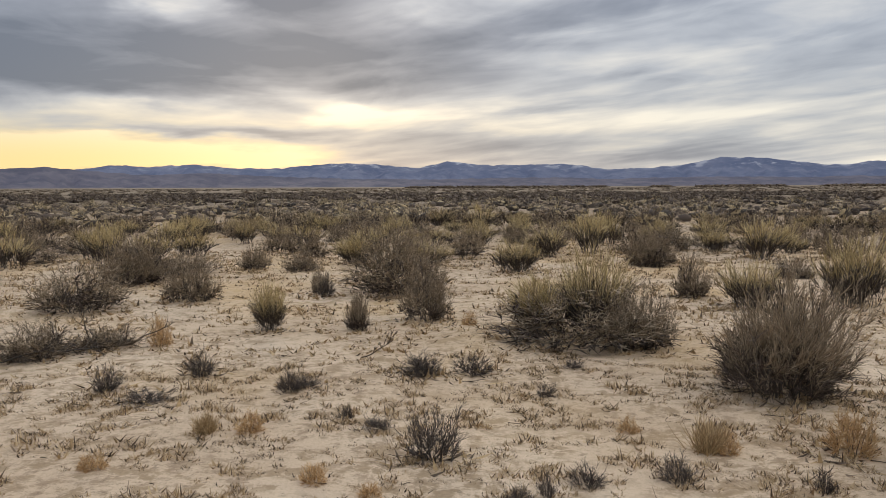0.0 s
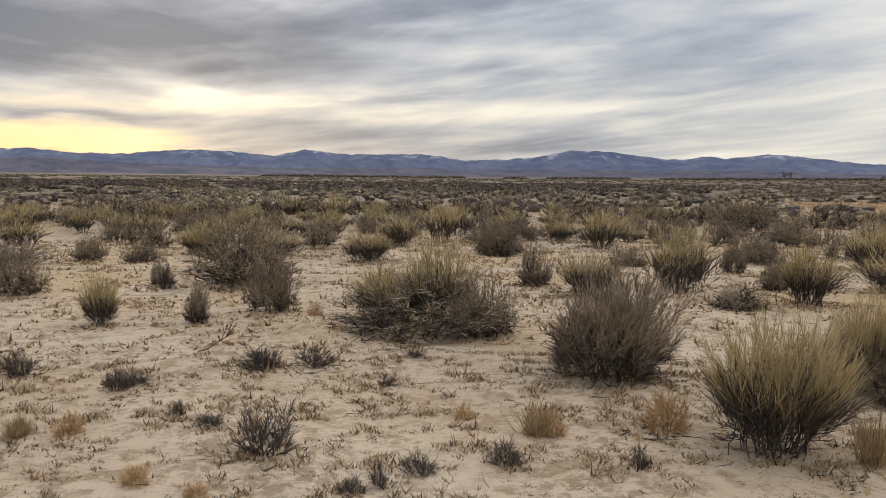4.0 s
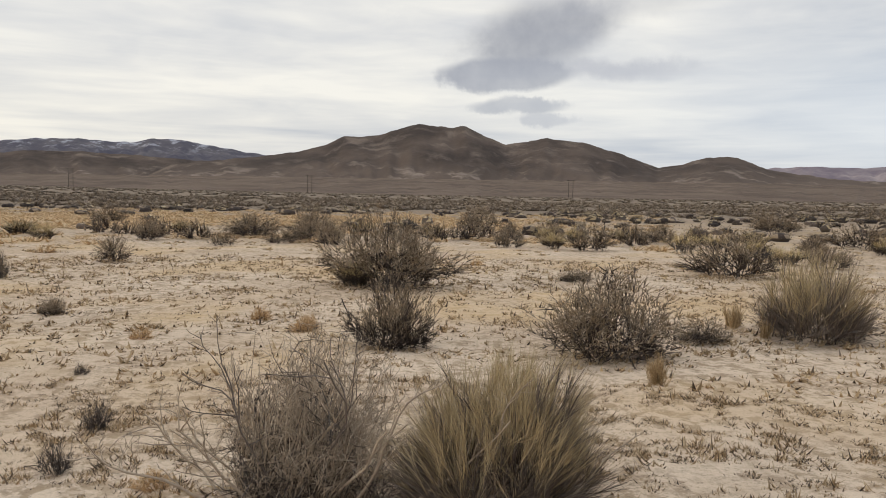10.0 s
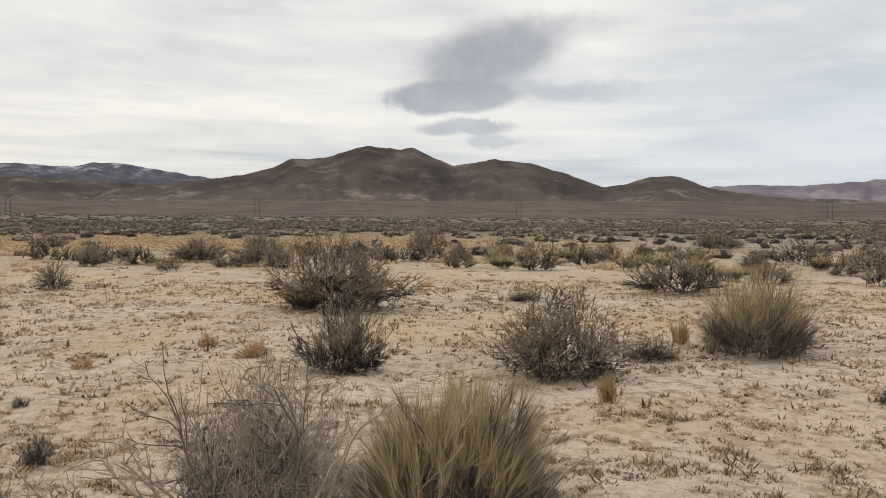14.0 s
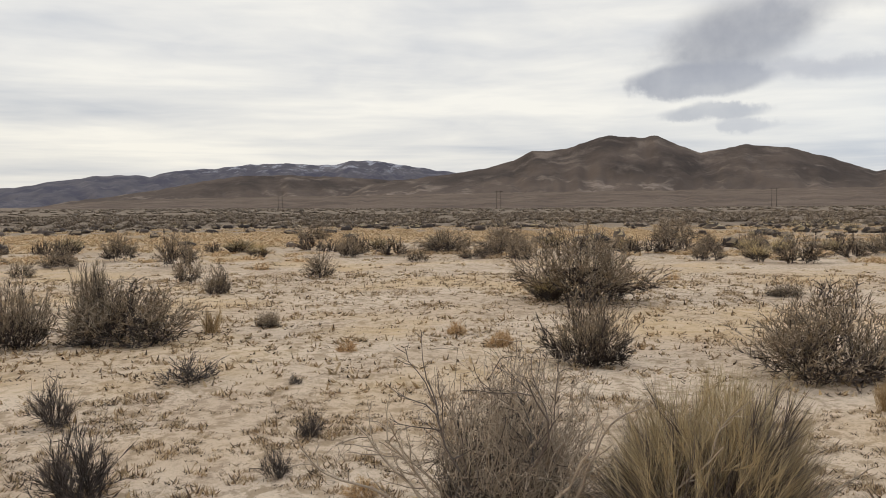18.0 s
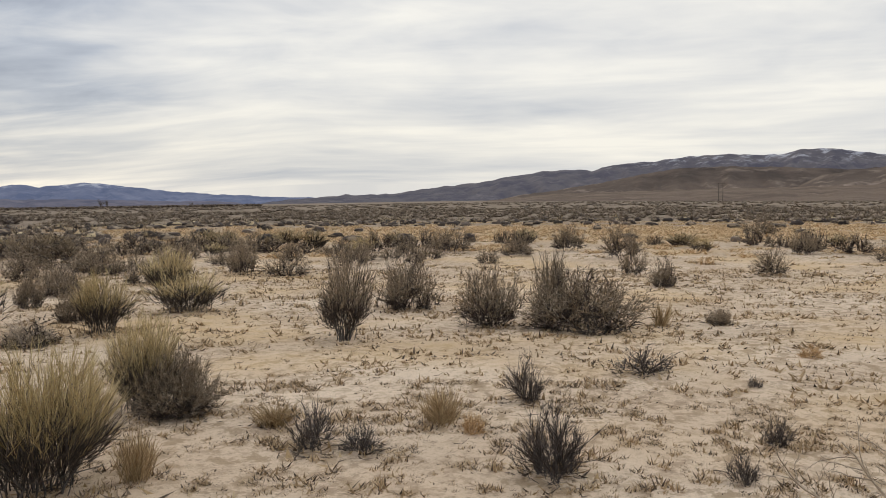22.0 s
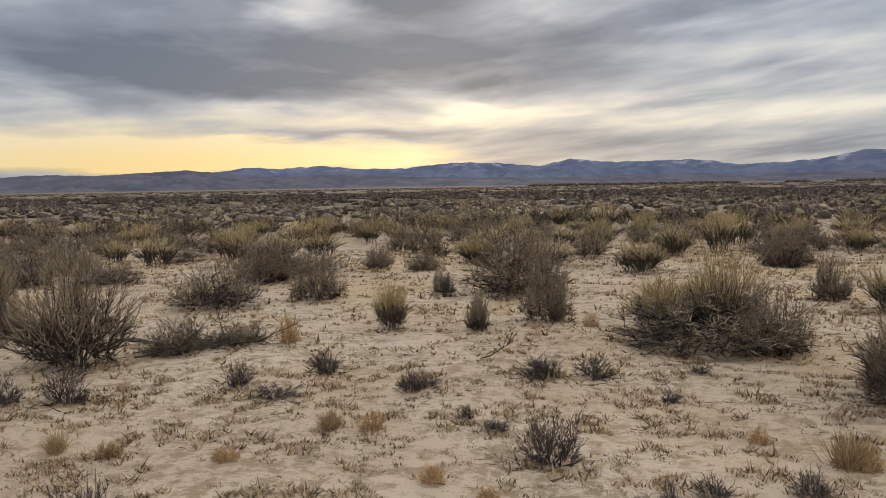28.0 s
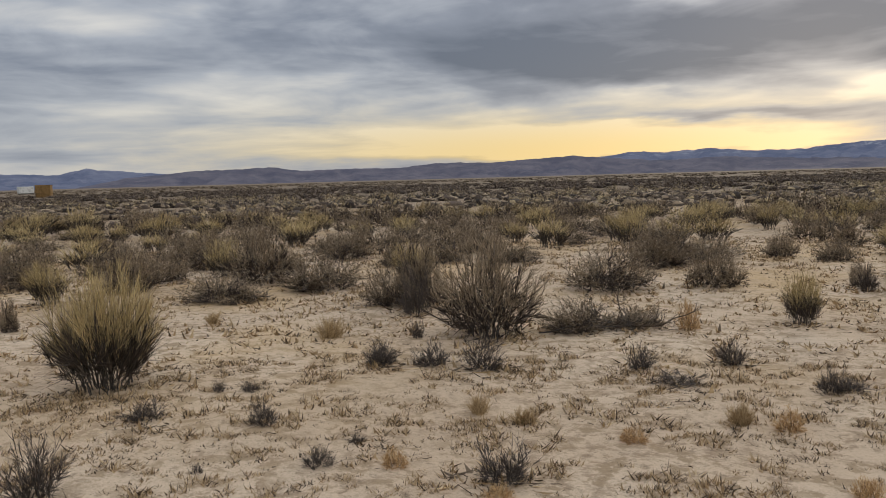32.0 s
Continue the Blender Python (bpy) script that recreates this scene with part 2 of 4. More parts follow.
SAND = material("pale_sandy_soil", sand_colour, 0.95, sand_bump, 0.1)
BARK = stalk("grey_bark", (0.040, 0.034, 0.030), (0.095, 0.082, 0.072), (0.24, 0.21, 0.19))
# SAGE and RABBIT: twig colour, darkened further for the shade inside shrubs
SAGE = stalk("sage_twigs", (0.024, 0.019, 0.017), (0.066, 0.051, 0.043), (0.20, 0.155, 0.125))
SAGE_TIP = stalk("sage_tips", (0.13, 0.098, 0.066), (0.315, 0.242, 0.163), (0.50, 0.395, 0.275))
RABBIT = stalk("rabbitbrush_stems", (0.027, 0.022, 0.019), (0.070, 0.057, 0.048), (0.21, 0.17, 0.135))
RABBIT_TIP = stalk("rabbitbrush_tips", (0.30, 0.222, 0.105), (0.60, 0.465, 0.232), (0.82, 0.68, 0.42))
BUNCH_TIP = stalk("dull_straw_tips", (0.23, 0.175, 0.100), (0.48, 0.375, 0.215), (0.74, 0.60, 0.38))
PALE = stalk("bleached_twigs", (0.22, 0.17, 0.125), (0.47, 0.375, 0.275), (0.72, 0.60, 0.46))
GREY = stalk("grey_dead_twigs", (0.062, 0.048, 0.039), (0.160, 0.126, 0.102), (0.36, 0.29, 0.235))
TWIG = stalk("dark_dead_twigs", (0.035, 0.028, 0.025), (0.090, 0.073, 0.063), (0.21, 0.175, 0.15))
GOLD = stalk("golden_seed_stems", (0.34, 0.205, 0.095), (0.58, 0.382, 0.190), (0.80, 0.595, 0.345))
STRAW = stalk("dry_straw", (0.21, 0.138, 0.070), (0.48, 0.335, 0.175), (0.78, 0.60, 0.36))
CUSHION = stalk("brown_grass_cushion", (0.22, 0.150, 0.080), (0.45, 0.322, 0.185), (0.70, 0.54, 0.34))
MEADOW = stalk("bright_straw", (0.42, 0.300, 0.155), (0.67, 0.485, 0.285), (0.84, 0.66, 0.43))
LITTER = stalk("dark_litter", (0.050, 0.037, 0.027), (0.125, 0.092, 0.064), (0.29, 0.215, 0.148))


SCRUB = stalk("mixed_far_scrub", (0.090, 0.070, 0.052), (0.160, 0.123, 0.091), (0.27, 0.210, 0.153))
FAR_TIP = stalk("tan_far_twigs", (0.17, 0.130, 0.092), (0.30, 0.232, 0.162), (0.46, 0.360, 0.255))
WOOD = stalk("weathered_wood", (0.06, 0.048, 0.038), (0.115, 0.092, 0.072), (0.18, 0.148, 0.118))


def plain(name, colour, rough, metal=0.0):
    """Paint or rust with stains."""
    def tone_(n, pos):
        return n.mix(n.smooth(n.noise(pos, 2.2, 5.0, 0.7), 0.42, 0.7), colour, tuple(q * 0.6 for q in colour))
    return material(name, tone_, rough)


def rock(name, shade, light, pale, scale, snow=0.0, apron=None):
    """Bare slopes: brush and scree in patches, gullies and pale outcrops."""
    def colour(n, pos):
        a = n.noise(pos, scale, 6.0, 0.62)
        c = n.mix(n.smooth(a, 0.35, 0.65), shade, light)
        b = n.noise(pos, scale * 1.7, 6.0, 0.62, 0.4)
        c = n.mix(n.m("MULTIPLY", n.smooth(b, 0.50, 0.74), 0.55), c, pale)
        if apron:
            low = n.add("ShaderNodeSeparateXYZ", [pos]).outputs[2]
            low = n.m("ADD", low, n.m("MULTIPLY", n.m("SUBTRACT", n.noise(pos, 0.004, 4.0, 0.6), 0.5), apron[1]))
            c = n.mix(n.m("SUBTRACT", 1.0, n.smooth(low, 0.0, apron[0])), c, n.mix(n.smooth(b, 0.52, 0.66), apron[2], apron[3]))
        if snow:
            z = n.add("ShaderNodeSeparateXYZ", [pos]).outputs[2]
            s = n.m("MULTIPLY", n.smooth(z, snow * 0.62, snow), n.smooth(n.noise(pos, scale * 2.0, 5.0, 0.7), 0.52, 0.62))
            c = n.mix(n.m("MULTIPLY", s, 0.62), c, (0.56, 0.57, 0.62))
        return c
    def bump(n, pos):
        return n.noise(pos, scale * 3.0, 7.0, 0.7), 0.55, 11.0
    return material(name, colour, 0.95, bump, 0.05)


# bluish cast of the far ranges is distance haze put into the base colour
HAZE_BLUE_ROCK = rock("haze_blue_far_slopes", (0.125, 0.150, 0.235), (0.19, 0.212, 0.295), (0.28, 0.29, 0.36), 0.006, 124.0)
HAZE_PLUM_ROCK = rock("haze_plum_far_slopes", (0.115, 0.115, 0.155), (0.175, 0.165, 0.20), (0.25, 0.23, 0.25), 0.007)
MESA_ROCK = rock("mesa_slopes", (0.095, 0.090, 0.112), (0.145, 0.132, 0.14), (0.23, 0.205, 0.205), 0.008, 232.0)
BROWN_ROCK = rock("brown_hill_slopes", (0.074, 0.058, 0.049), (0.140, 0.106, 0.084), (0.30, 0.235, 0.185), 0.0065,
                  apron=(95.0, 120.0, (0.160, 0.121, 0.095), (0.36, 0.285, 0.225)))
FAN_ROCK = rock("alluvial_fan_slopes", (0.135, 0.100, 0.077), (0.200, 0.150, 0.113), (0.30, 0.225, 0.17), 0.012)
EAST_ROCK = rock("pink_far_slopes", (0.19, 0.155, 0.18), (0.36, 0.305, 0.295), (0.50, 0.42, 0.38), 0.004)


# ---------------------------------------------------------------- meshes
def make_mesh(name, verts, faces, mats, index=None, tone_=None):
    """A mesh from an array of places and one of faces (all with as many corners); tone_: a shade for each place."""
    me = bpy.data.meshes.new(name)
    verts, faces = np.asarray(verts, np.float32), np.asarray(faces, np.int32)
    me.vertices.add(len(verts))
    me.vertices.foreach_set("co", verts.ravel())
    count, k = faces.shape
    me.loops.add(count * k)
    me.loops.foreach_set("vertex_index", faces.ravel())
    me.polygons.add(count)
    me.polygons.foreach_set("loop_start", np.arange(0, count * k, k, dtype=np.int32))
    if index is not None:
        me.polygons.foreach_set("material_index", np.asarray(index, np.int32))
    for mat in mats if isinstance(mats, (list, tuple)) else [mats]:
        me.materials.append(mat)
    me.update(calc_edges=True)
    tones = np.full(len(verts), 0.5, np.float32) if tone_ is None else np.asarray(tone_, np.float32)
    me.attributes.new("tone", "FLOAT", "POINT").data.foreach_set("value", tones)
    return me


def waves(x, y, scale, seed, octaves=4):
    """Smooth uneven relief, about -1 to 1, at many places at once."""
    rng = np.random.default_rng(seed)
    out, amp = 0.0, 1.0
    for o in range(octaves):
        for _ in range(5):
            a, p = rng.uniform(0, 2 * np.pi), rng.uniform(0, 2 * np.pi)
            k = rng.uniform(0.7, 1.4) * 2 * np.pi / scale * 2 ** o
            out = out + amp * np.sin(k * (x * np.cos(a) + y * np.sin(a)) + p) / 2.2
        amp *= 0.5
    return out / 2.0


def unit(v):
    return v / np.maximum(np.linalg.norm(v, axis=-1, keepdims=True), 1e-9)


def grow(rng, starts, ways, lengths, seg, wobble, lift):
    """Curved strands: places of shape (strands, seg + 1, 3)."""
    pts = [starts]
    d = unit(ways)
    for _ in range(seg):
        pts.append(pts[-1] + d * (lengths / seg)[:, None])
        d = unit(d + rng.normal(0, wobble, d.shape) + np.array([0, 0, lift]))
    return np.stack(pts, 1)


def fork(rng, pts, per, lo, hi, diverge, length):
    """Starts, ways and lengths of side strands along others."""
    n, s = pts.shape[0], pts.shape[1] - 1
    u = rng.uniform(lo, hi, (n, per)) * s * 0.999
    k = u.astype(int)
    i = np.arange(n)[:, None]
    a, b = pts[i, k], pts[i, k + 1]
    start = a + (b - a) * (u - k)[..., None]
    way_ = unit(unit(b - a) + rng.normal(0, diverge, start.shape))
    full = np.linalg.norm(pts[:, -1] - pts[:, 0], axis=1)[:, None]
    ln = full * rng.uniform(length[0], length[1], u.shape)
    return start.reshape(-1, 3), way_.reshape(-1, 3), ln.ravel()


def tubes(rng, pts, r0, r1, sides=3):
    """Thin tapered strands: places and four-cornered faces."""
    n, s1 = pts.shape[:2]
    t = unit(np.gradient(pts, axis=1))
    side = unit(np.cross(t, rng.normal(0, 1, (n, 1, 3))))
    up = np.cross(t, side)
    r = np.linspace(r0, r1, s1)[None, :, None, None] * rng.uniform(0.75, 1.25, (n, 1, 1, 1))
    ang = np.arange(sides) * 2 * np.pi / sides
    ring = pts[:, :, None] + r * (side[:, :, None] * np.cos(ang)[:, None] + up[:, :, None] * np.sin(ang)[:, None])
    idx = np.arange(n * s1 * sides).reshape(n, s1, sides)
    a, b = idx[:, :-1], idx[:, 1:]
    faces = np.stack([a, np.roll(a, -1, 2), np.roll(b, -1, 2), b], -1).reshape(-1, 4)
    return ring.reshape(-1, 3), faces


def spiked(rng, pts, r):
    """Straight strands that end in a point."""
    n = len(pts)
    t = unit(pts[:, 1] - pts[:, 0])
    side = unit(np.cross(t, rng.normal(0, 1, (n, 3))))
    up = np.cross(t, side)
    ring = [pts[:, 0] + r * (side * math.cos(q) + up * math.sin(q)) for q in (0, 2.09, 4.19)]
    v = np.stack(ring + [pts[:, 1]], 1).reshape(-1, 3)
    i = (np.arange(n) * 4)[:, None]
    return v, np.concatenate([i + np.array(q) for q in ((0, 1, 3), (1, 2, 3), (2, 0, 3))], 1).reshape(-1, 3)


def blades(rng, pts, r):
    """Straight flat blades, for grass and for twigs far off."""
    n = len(pts)
    side = r * unit(np.cross(pts[:, 1] - pts[:, 0], rng.normal(0, 1, (n, 3))))
    v = np.stack([pts[:, 0] - side, pts[:, 0] + side, pts[:, 1]], 1).reshape(-1, 3)
    return v, np.arange(n * 3).reshape(n, 3)


def cone_way(rng, n, spread, low=0.0):
    th = spread * np.sqrt(rng.uniform(low, 1, n))
    ph = rng.uniform(0, 2 * np.pi, n)
    return np.stack([np.sin(th) * np.cos(ph), np.sin(th) * np.sin(ph), np.cos(th)], 1)


# how bunchgrass grows
KINDS = {
    "grass": dict(stems=150, spread=0.85, wob=0.10, lift=-0.05, base=0.17, twigs=2, twig=(0.0, 0.3, 0.2, 0.5, 0.9), tips=1,
                  tip=(0.3, 0.6, 0.15, 0.4, 0.6), radii=(0.010, 0.008, 0.007), mats=(STRAW, STRAW, STRAW)),
}


def shrub_meshes(kind, seed, detail):
    """Three meshes of a grass tuft of unit width and height: outer, inner and top blades."""
    k = KINDS[kind]
    rng = np.random.default_rng(seed)
    f, fat, segs = {"small": (0.7, 1.15, (3, 2, 1)), "mid": (0.36, 2.1, (2, 1, 1))}[detail]
    n = max(8, int(k["stems"] * f))
    base = rng.normal(0, k["base"], (n, 3)) * (1, 1, 0)
    ways = cone_way(rng, n, k["spread"])
    a = grow(rng, base, ways, rng.uniform(0.6, 1.05, n), segs[0], k["wob"], k["lift"])
    lo, hi, div, l0, l1 = k["twig"]
    b = grow(rng, *fork(rng, a, max(1, round(k["twigs"] * (0.6 + f * 0.4))), lo, hi, div, (l0, l1)), segs[1], k["wob"], k["lift"])
    lo, hi, div, l0, l1 = k["tip"]
    c = grow(rng, *fork(rng, b, max(1, round(k["tips"] * (0.7 + f * 0.3))), lo, hi, div, (l0, l1)), segs[2], k["wob"], k["lift"])
    every = np.concatenate([b.reshape(-1, 3), c.reshape(-1, 3)])
    wide = np.percentile(np.hypot(every[:, 0], every[:, 1]), 91) * 2
    tall = np.percentile(every[:, 2], 97)
    scale = np.array([1 / wide, 1 / wide, 1 / tall])
    out = []
    for pts, r, mat in zip((a, b, c), k["radii"], k["mats"]):
        pts = pts * scale
        pts[..., 2] = np.maximum(pts[..., 2], 0.004)
        pts[:, 0, 2] = np.where(pts[:, 0, 2] < 0.01, -0.02, pts[:, 0, 2])
        v, fc = spiked(rng, pts, r * fat * 1.3) if pts.shape[1] == 2 else tubes(rng, pts, r * fat, r * fat * 0.45)
        out.append(make_mesh(kind + "_part", v, fc, mat))
    return out


# how each kind of shrub grows. side: how far its stems lean out, foot: width of its base, bow: how they curve up, low: where twigs begin,
# stems, twigs, tips on each twig with their lengths and forking angle, crown: the height from which tips are pale
BUSHES = {
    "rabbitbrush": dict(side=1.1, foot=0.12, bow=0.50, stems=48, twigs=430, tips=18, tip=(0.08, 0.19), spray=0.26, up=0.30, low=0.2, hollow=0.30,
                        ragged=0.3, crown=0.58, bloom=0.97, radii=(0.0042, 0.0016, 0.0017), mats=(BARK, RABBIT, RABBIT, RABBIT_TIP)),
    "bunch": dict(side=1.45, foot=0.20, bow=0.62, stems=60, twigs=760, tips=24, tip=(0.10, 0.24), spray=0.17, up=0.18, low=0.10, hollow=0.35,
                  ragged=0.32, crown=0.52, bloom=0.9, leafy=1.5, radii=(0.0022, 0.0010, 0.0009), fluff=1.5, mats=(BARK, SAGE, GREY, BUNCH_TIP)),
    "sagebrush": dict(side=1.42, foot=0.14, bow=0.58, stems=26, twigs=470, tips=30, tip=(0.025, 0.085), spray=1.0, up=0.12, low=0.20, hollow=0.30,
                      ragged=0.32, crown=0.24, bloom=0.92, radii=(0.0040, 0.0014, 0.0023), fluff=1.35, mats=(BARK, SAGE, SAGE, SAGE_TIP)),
    # greasewood: inner tips in SAGE, a shaded base put into the colour
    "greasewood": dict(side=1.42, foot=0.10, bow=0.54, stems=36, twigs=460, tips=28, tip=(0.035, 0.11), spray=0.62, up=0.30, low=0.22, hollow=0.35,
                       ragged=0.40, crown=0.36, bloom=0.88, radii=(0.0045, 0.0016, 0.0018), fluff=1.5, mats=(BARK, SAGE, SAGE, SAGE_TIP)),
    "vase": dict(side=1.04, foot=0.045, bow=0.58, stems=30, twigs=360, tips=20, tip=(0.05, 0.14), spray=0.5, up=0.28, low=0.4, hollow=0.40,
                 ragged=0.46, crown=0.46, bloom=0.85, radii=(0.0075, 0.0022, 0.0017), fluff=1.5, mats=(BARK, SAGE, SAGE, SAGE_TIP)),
    # spiny: SAGE inner tips stand in for shade within the bleached tangle
    "spiny": dict(side=1.56, foot=0.22, bow=0.48, stems=40, twigs=520, tips=8, tip=(0.06, 0.16), spray=0.95, up=0.05, low=0.12, hollow=0.25,
                  ragged=0.3, crown=0.26, bloom=0.88, kink=0.30, leafy=2.2, radii=(0.0055, 0.0030, 0.0034), mats=(BARK, PALE, SAGE, PALE)),
    "twiggy": dict(side=1.32, foot=0.10, bow=0.55, stems=16, twigs=130, tips=11, tip=(0.07, 0.19), spray=0.55, up=0.20, low=0.22, hollow=0.30,
                   ragged=0.50, crown=0.50, bloom=0.40, leafy=1.4, radii=(0.0085, 0.0038, 0.0034), mats=(BARK, TWIG, TWIG, GREY)),
    "golden": dict(side=1.50, foot=0.14, bow=0.55, stems=22, twigs=190, tips=8, tip=(0.06, 0.16), spray=0.75, up=0.15, low=0.15, hollow=0.45,
                   ragged=0.30, crown=0.22, bloom=0.9, radii=(0.008, 0.0058, 0.0060), mats=(GREY, GOLD, GOLD, GOLD)),
}
# share of the twigs, share of the tips and thickness at each level of detail
DETAIL = {"near": (1.0, 1.0, 1.0), "mid": (0.66, 0.58, 1.5), "small": (0.8, 0.9, 1.1), "back": (0.40, 0.40, 2.0)}
STEMS = 6       # thick stems of a near shrub that can be told apart


def bush_strands(rng, k, detail):
    """Stems, twigs, inner tips and outer tips of a shrub of unit width and height, each with the stem that it grows from."""
    share_b, share_c, _ = DETAIL[detail]
    girth = np.array([0.5, 0.5, 1.0])
    lobes = cone_way(rng, 13, k["side"])
    size = rng.uniform(0.3, 1.0, 13)

    def reach(d):
        near_ = np.maximum(d @ lobes.T, 0) ** 14
        return 1.0 - k["ragged"] * (1.0 - (near_ * size).max(1))

    n = max(9, int(k["stems"] * (1.0 if detail != "back" else 0.5)))
    d = cone_way(rng, n, k["side"] * 0.92)
    end = d * (reach(d) * rng.uniform(0.50, 0.72, n))[:, None] * girth
    base = d * (k["foot"], k["foot"], 0) + rng.normal(0, k["foot"] * 0.35, (n, 3)) * (1, 1, 0)
    segs = {"near": 7, "mid": 4, "small": 4, "back": 3}[detail]
    s_ = np.linspace(0, 1, segs + 1)[None, :, None]
    bend = base + (end - base) * (k["bow"], k["bow"], 1 - k["bow"])
    a = (1 - s_) ** 2 * base[:, None] + 2 * s_ * (1 - s_) * bend[:, None] + s_ ** 2 * end[:, None]
    a[:, 1:] += rng.normal(0, 0.008 + 0.02 * k.get("kink", 0.15), a[:, 1:].shape)
    # twigs leave the nearest stem and fill the crown out to its uneven edge
    m = int(k["twigs"] * share_b)
    d_ = cone_way(rng, m, k["side"])
    rho = k["hollow"] + (0.93 - k["hollow"]) * rng.uniform(0, 1, m) ** 0.6
    goal = d_ * (reach(d_) * rho)[:, None] * girth
    close = d_ @ d.T + rng.normal(0, 0.05, (m, n))
    owner = np.argmax(close, axis=1)
    u = np.clip(rng.uniform(k["low"], 0.95, m) * rho * 1.1, k["low"], 0.99) * segs * 0.999
    i = u.astype(int)
    start = a[owner, i] + (a[owner, i + 1] - a[owner, i]) * (u - i)[:, None]
    mid_ = (start + goal) / 2 + rng.normal(0, 0.02 + 0.06 * k.get("kink", 0.1), (m, 3)) - (0, 0, 0.03)
    b = np.stack([start, mid_, goal], 1) if detail != "back" else np.stack([start, goal], 1)
    up = np.array([0, 0, k["up"]])
    per = max(3, round(k["tips"] * share_c))
    start, way_, _ = fork(rng, b, per, 0.35, 1.0, k["spray"], (1, 1))
    own_c = np.repeat(owner, per)
    out_ = unit(start * (1, 1, 0.6))
    ln = rng.uniform(*k["tip"], len(start))
    if "kink" in k and detail == "near":
        c = grow(rng, start, way_ + up, ln, 2, k["kink"] * 1.5, 0.02)
    else:
        c = np.stack([start, start + unit(way_ + up + 0.35 * out_) * ln[:, None]], 1)
    wide = 2 * np.percentile(np.hypot(c[:, -1, 0], c[:, -1, 1]), 94)
    scale = np.array([1 / wide, 1 / wide, 1 / np.percentile(c[:, -1, 2], 98)])
    a, b, c = a * scale, b * scale, c * scale
    for pts in (b, c):
        pts[..., 2] = np.clip(pts[..., 2], 0.006, 1.09)
    a[:, 0, 2] = -0.03
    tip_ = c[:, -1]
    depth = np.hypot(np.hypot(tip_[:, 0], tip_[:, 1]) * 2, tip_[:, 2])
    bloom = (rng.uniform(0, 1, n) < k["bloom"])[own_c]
    # low and inner tips keep the dark tone: grey wood plus painted inner shade
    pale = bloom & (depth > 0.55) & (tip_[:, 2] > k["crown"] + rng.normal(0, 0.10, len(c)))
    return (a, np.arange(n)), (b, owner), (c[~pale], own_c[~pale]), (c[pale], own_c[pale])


def bush_meshes(kind, seed, detail):
    """The meshes of one shrub: single stems when near, then brushwood, twigs, inner and outer tips."""
    k = BUSHES[kind]
    rng = np.random.default_rng(seed)
    strands = bush_strands(rng, k, detail)
    fat = DETAIL[detail][2]
    shade = rng.uniform(0, 1, len(strands[0][0]))
    out = []
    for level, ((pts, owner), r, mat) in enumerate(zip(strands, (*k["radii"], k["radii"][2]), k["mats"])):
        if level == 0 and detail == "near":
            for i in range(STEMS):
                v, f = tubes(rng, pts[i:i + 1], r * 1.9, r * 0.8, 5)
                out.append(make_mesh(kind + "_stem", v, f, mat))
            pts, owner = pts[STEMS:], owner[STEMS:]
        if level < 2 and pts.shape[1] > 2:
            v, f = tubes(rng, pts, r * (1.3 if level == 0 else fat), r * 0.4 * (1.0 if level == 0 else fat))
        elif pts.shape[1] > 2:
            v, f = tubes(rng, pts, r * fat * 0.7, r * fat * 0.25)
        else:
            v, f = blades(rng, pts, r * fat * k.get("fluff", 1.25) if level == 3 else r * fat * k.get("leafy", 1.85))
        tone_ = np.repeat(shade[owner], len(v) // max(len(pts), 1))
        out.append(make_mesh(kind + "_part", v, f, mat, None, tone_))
    return out


SHRUBS = {}
PLACED = []


def terrain(x, y):
    """Height of the ground: flat desert with shallow hummocks, rising gently to the east."""
    x, y = np.asarray(x, float), np.asarray(y, float)
    r, b = np.hypot(x, y), np.degrees(np.arctan2(x, y))
    z = 0.022 * waves(x, y, 2.6, 11, 3) + 0.035 * waves(x, y, 9.0, 12, 2)
    z = z * np.clip(r / 4.0, 0.35, 1.0)
    far = np.maximum(r - 45.0, 0.0)
    slope = 0.0062 * np.exp(-((b - 62) / 26) ** 2) + 0.0030 * np.exp(-((b - 115) / 40) ** 2)
    z = z + slope * far ** 2 / (far + 60.0)
    rough_ = np.clip((r - 30) / 120.0, 0, 1)
    return z + 0.10 * rough_ * waves(x, y, 26.0, 13, 3)


def shrub(kind, x, y, wide, tall, label, group, name="", category="shrub"):
    """One plant on the ground, turned by chance."""
    away = math.hypot(x, y)
    detail = "small" if wide < 0.55 and away < 12 else "near" if away < 7.6 else "mid" if away < 17 else "back"
    if kind not in BUSHES:
        detail = "small" if away < 10 else "mid"
    v = random.randrange(6 if detail == "small" else 4 if detail == "near" else 6)
    key = (kind, detail, v)
    if key not in SHRUBS:
        SHRUBS[key] = (bush_meshes if kind in BUSHES else shrub_meshes)(kind, 100 * v + len(kind), detail)
    root = new(name or kind)
    root.empty_display_size = 0.1
    names = ("stem", "brushwood", "branchwork", "inner_foliage", "outer_foliage") if kind in BUSHES else ("blade", "outer_grass", "inner_grass", "grass_top")
    meshes = SHRUBS[key]
    joint = len(names) - 1
    for me in meshes[:-joint]:
        new(names[0], me).parent = root
    for part_name, me in zip(names[1:], meshes[-joint:]):
        tagged(new(part_name, me), kind="stuff").parent = root
    z = float(terrain(x, y))
    root.matrix_basis = Matrix.LocRotScale((x, y, z - 0.015), Euler((random.uniform(-0.05, 0.05), random.uniform(-0.05, 0.05), random.uniform(0, 6.28))),
                                           (wide, wide, tall))
    PLACED.append((x, y, wide))
    return tagged(root, label, category, group)


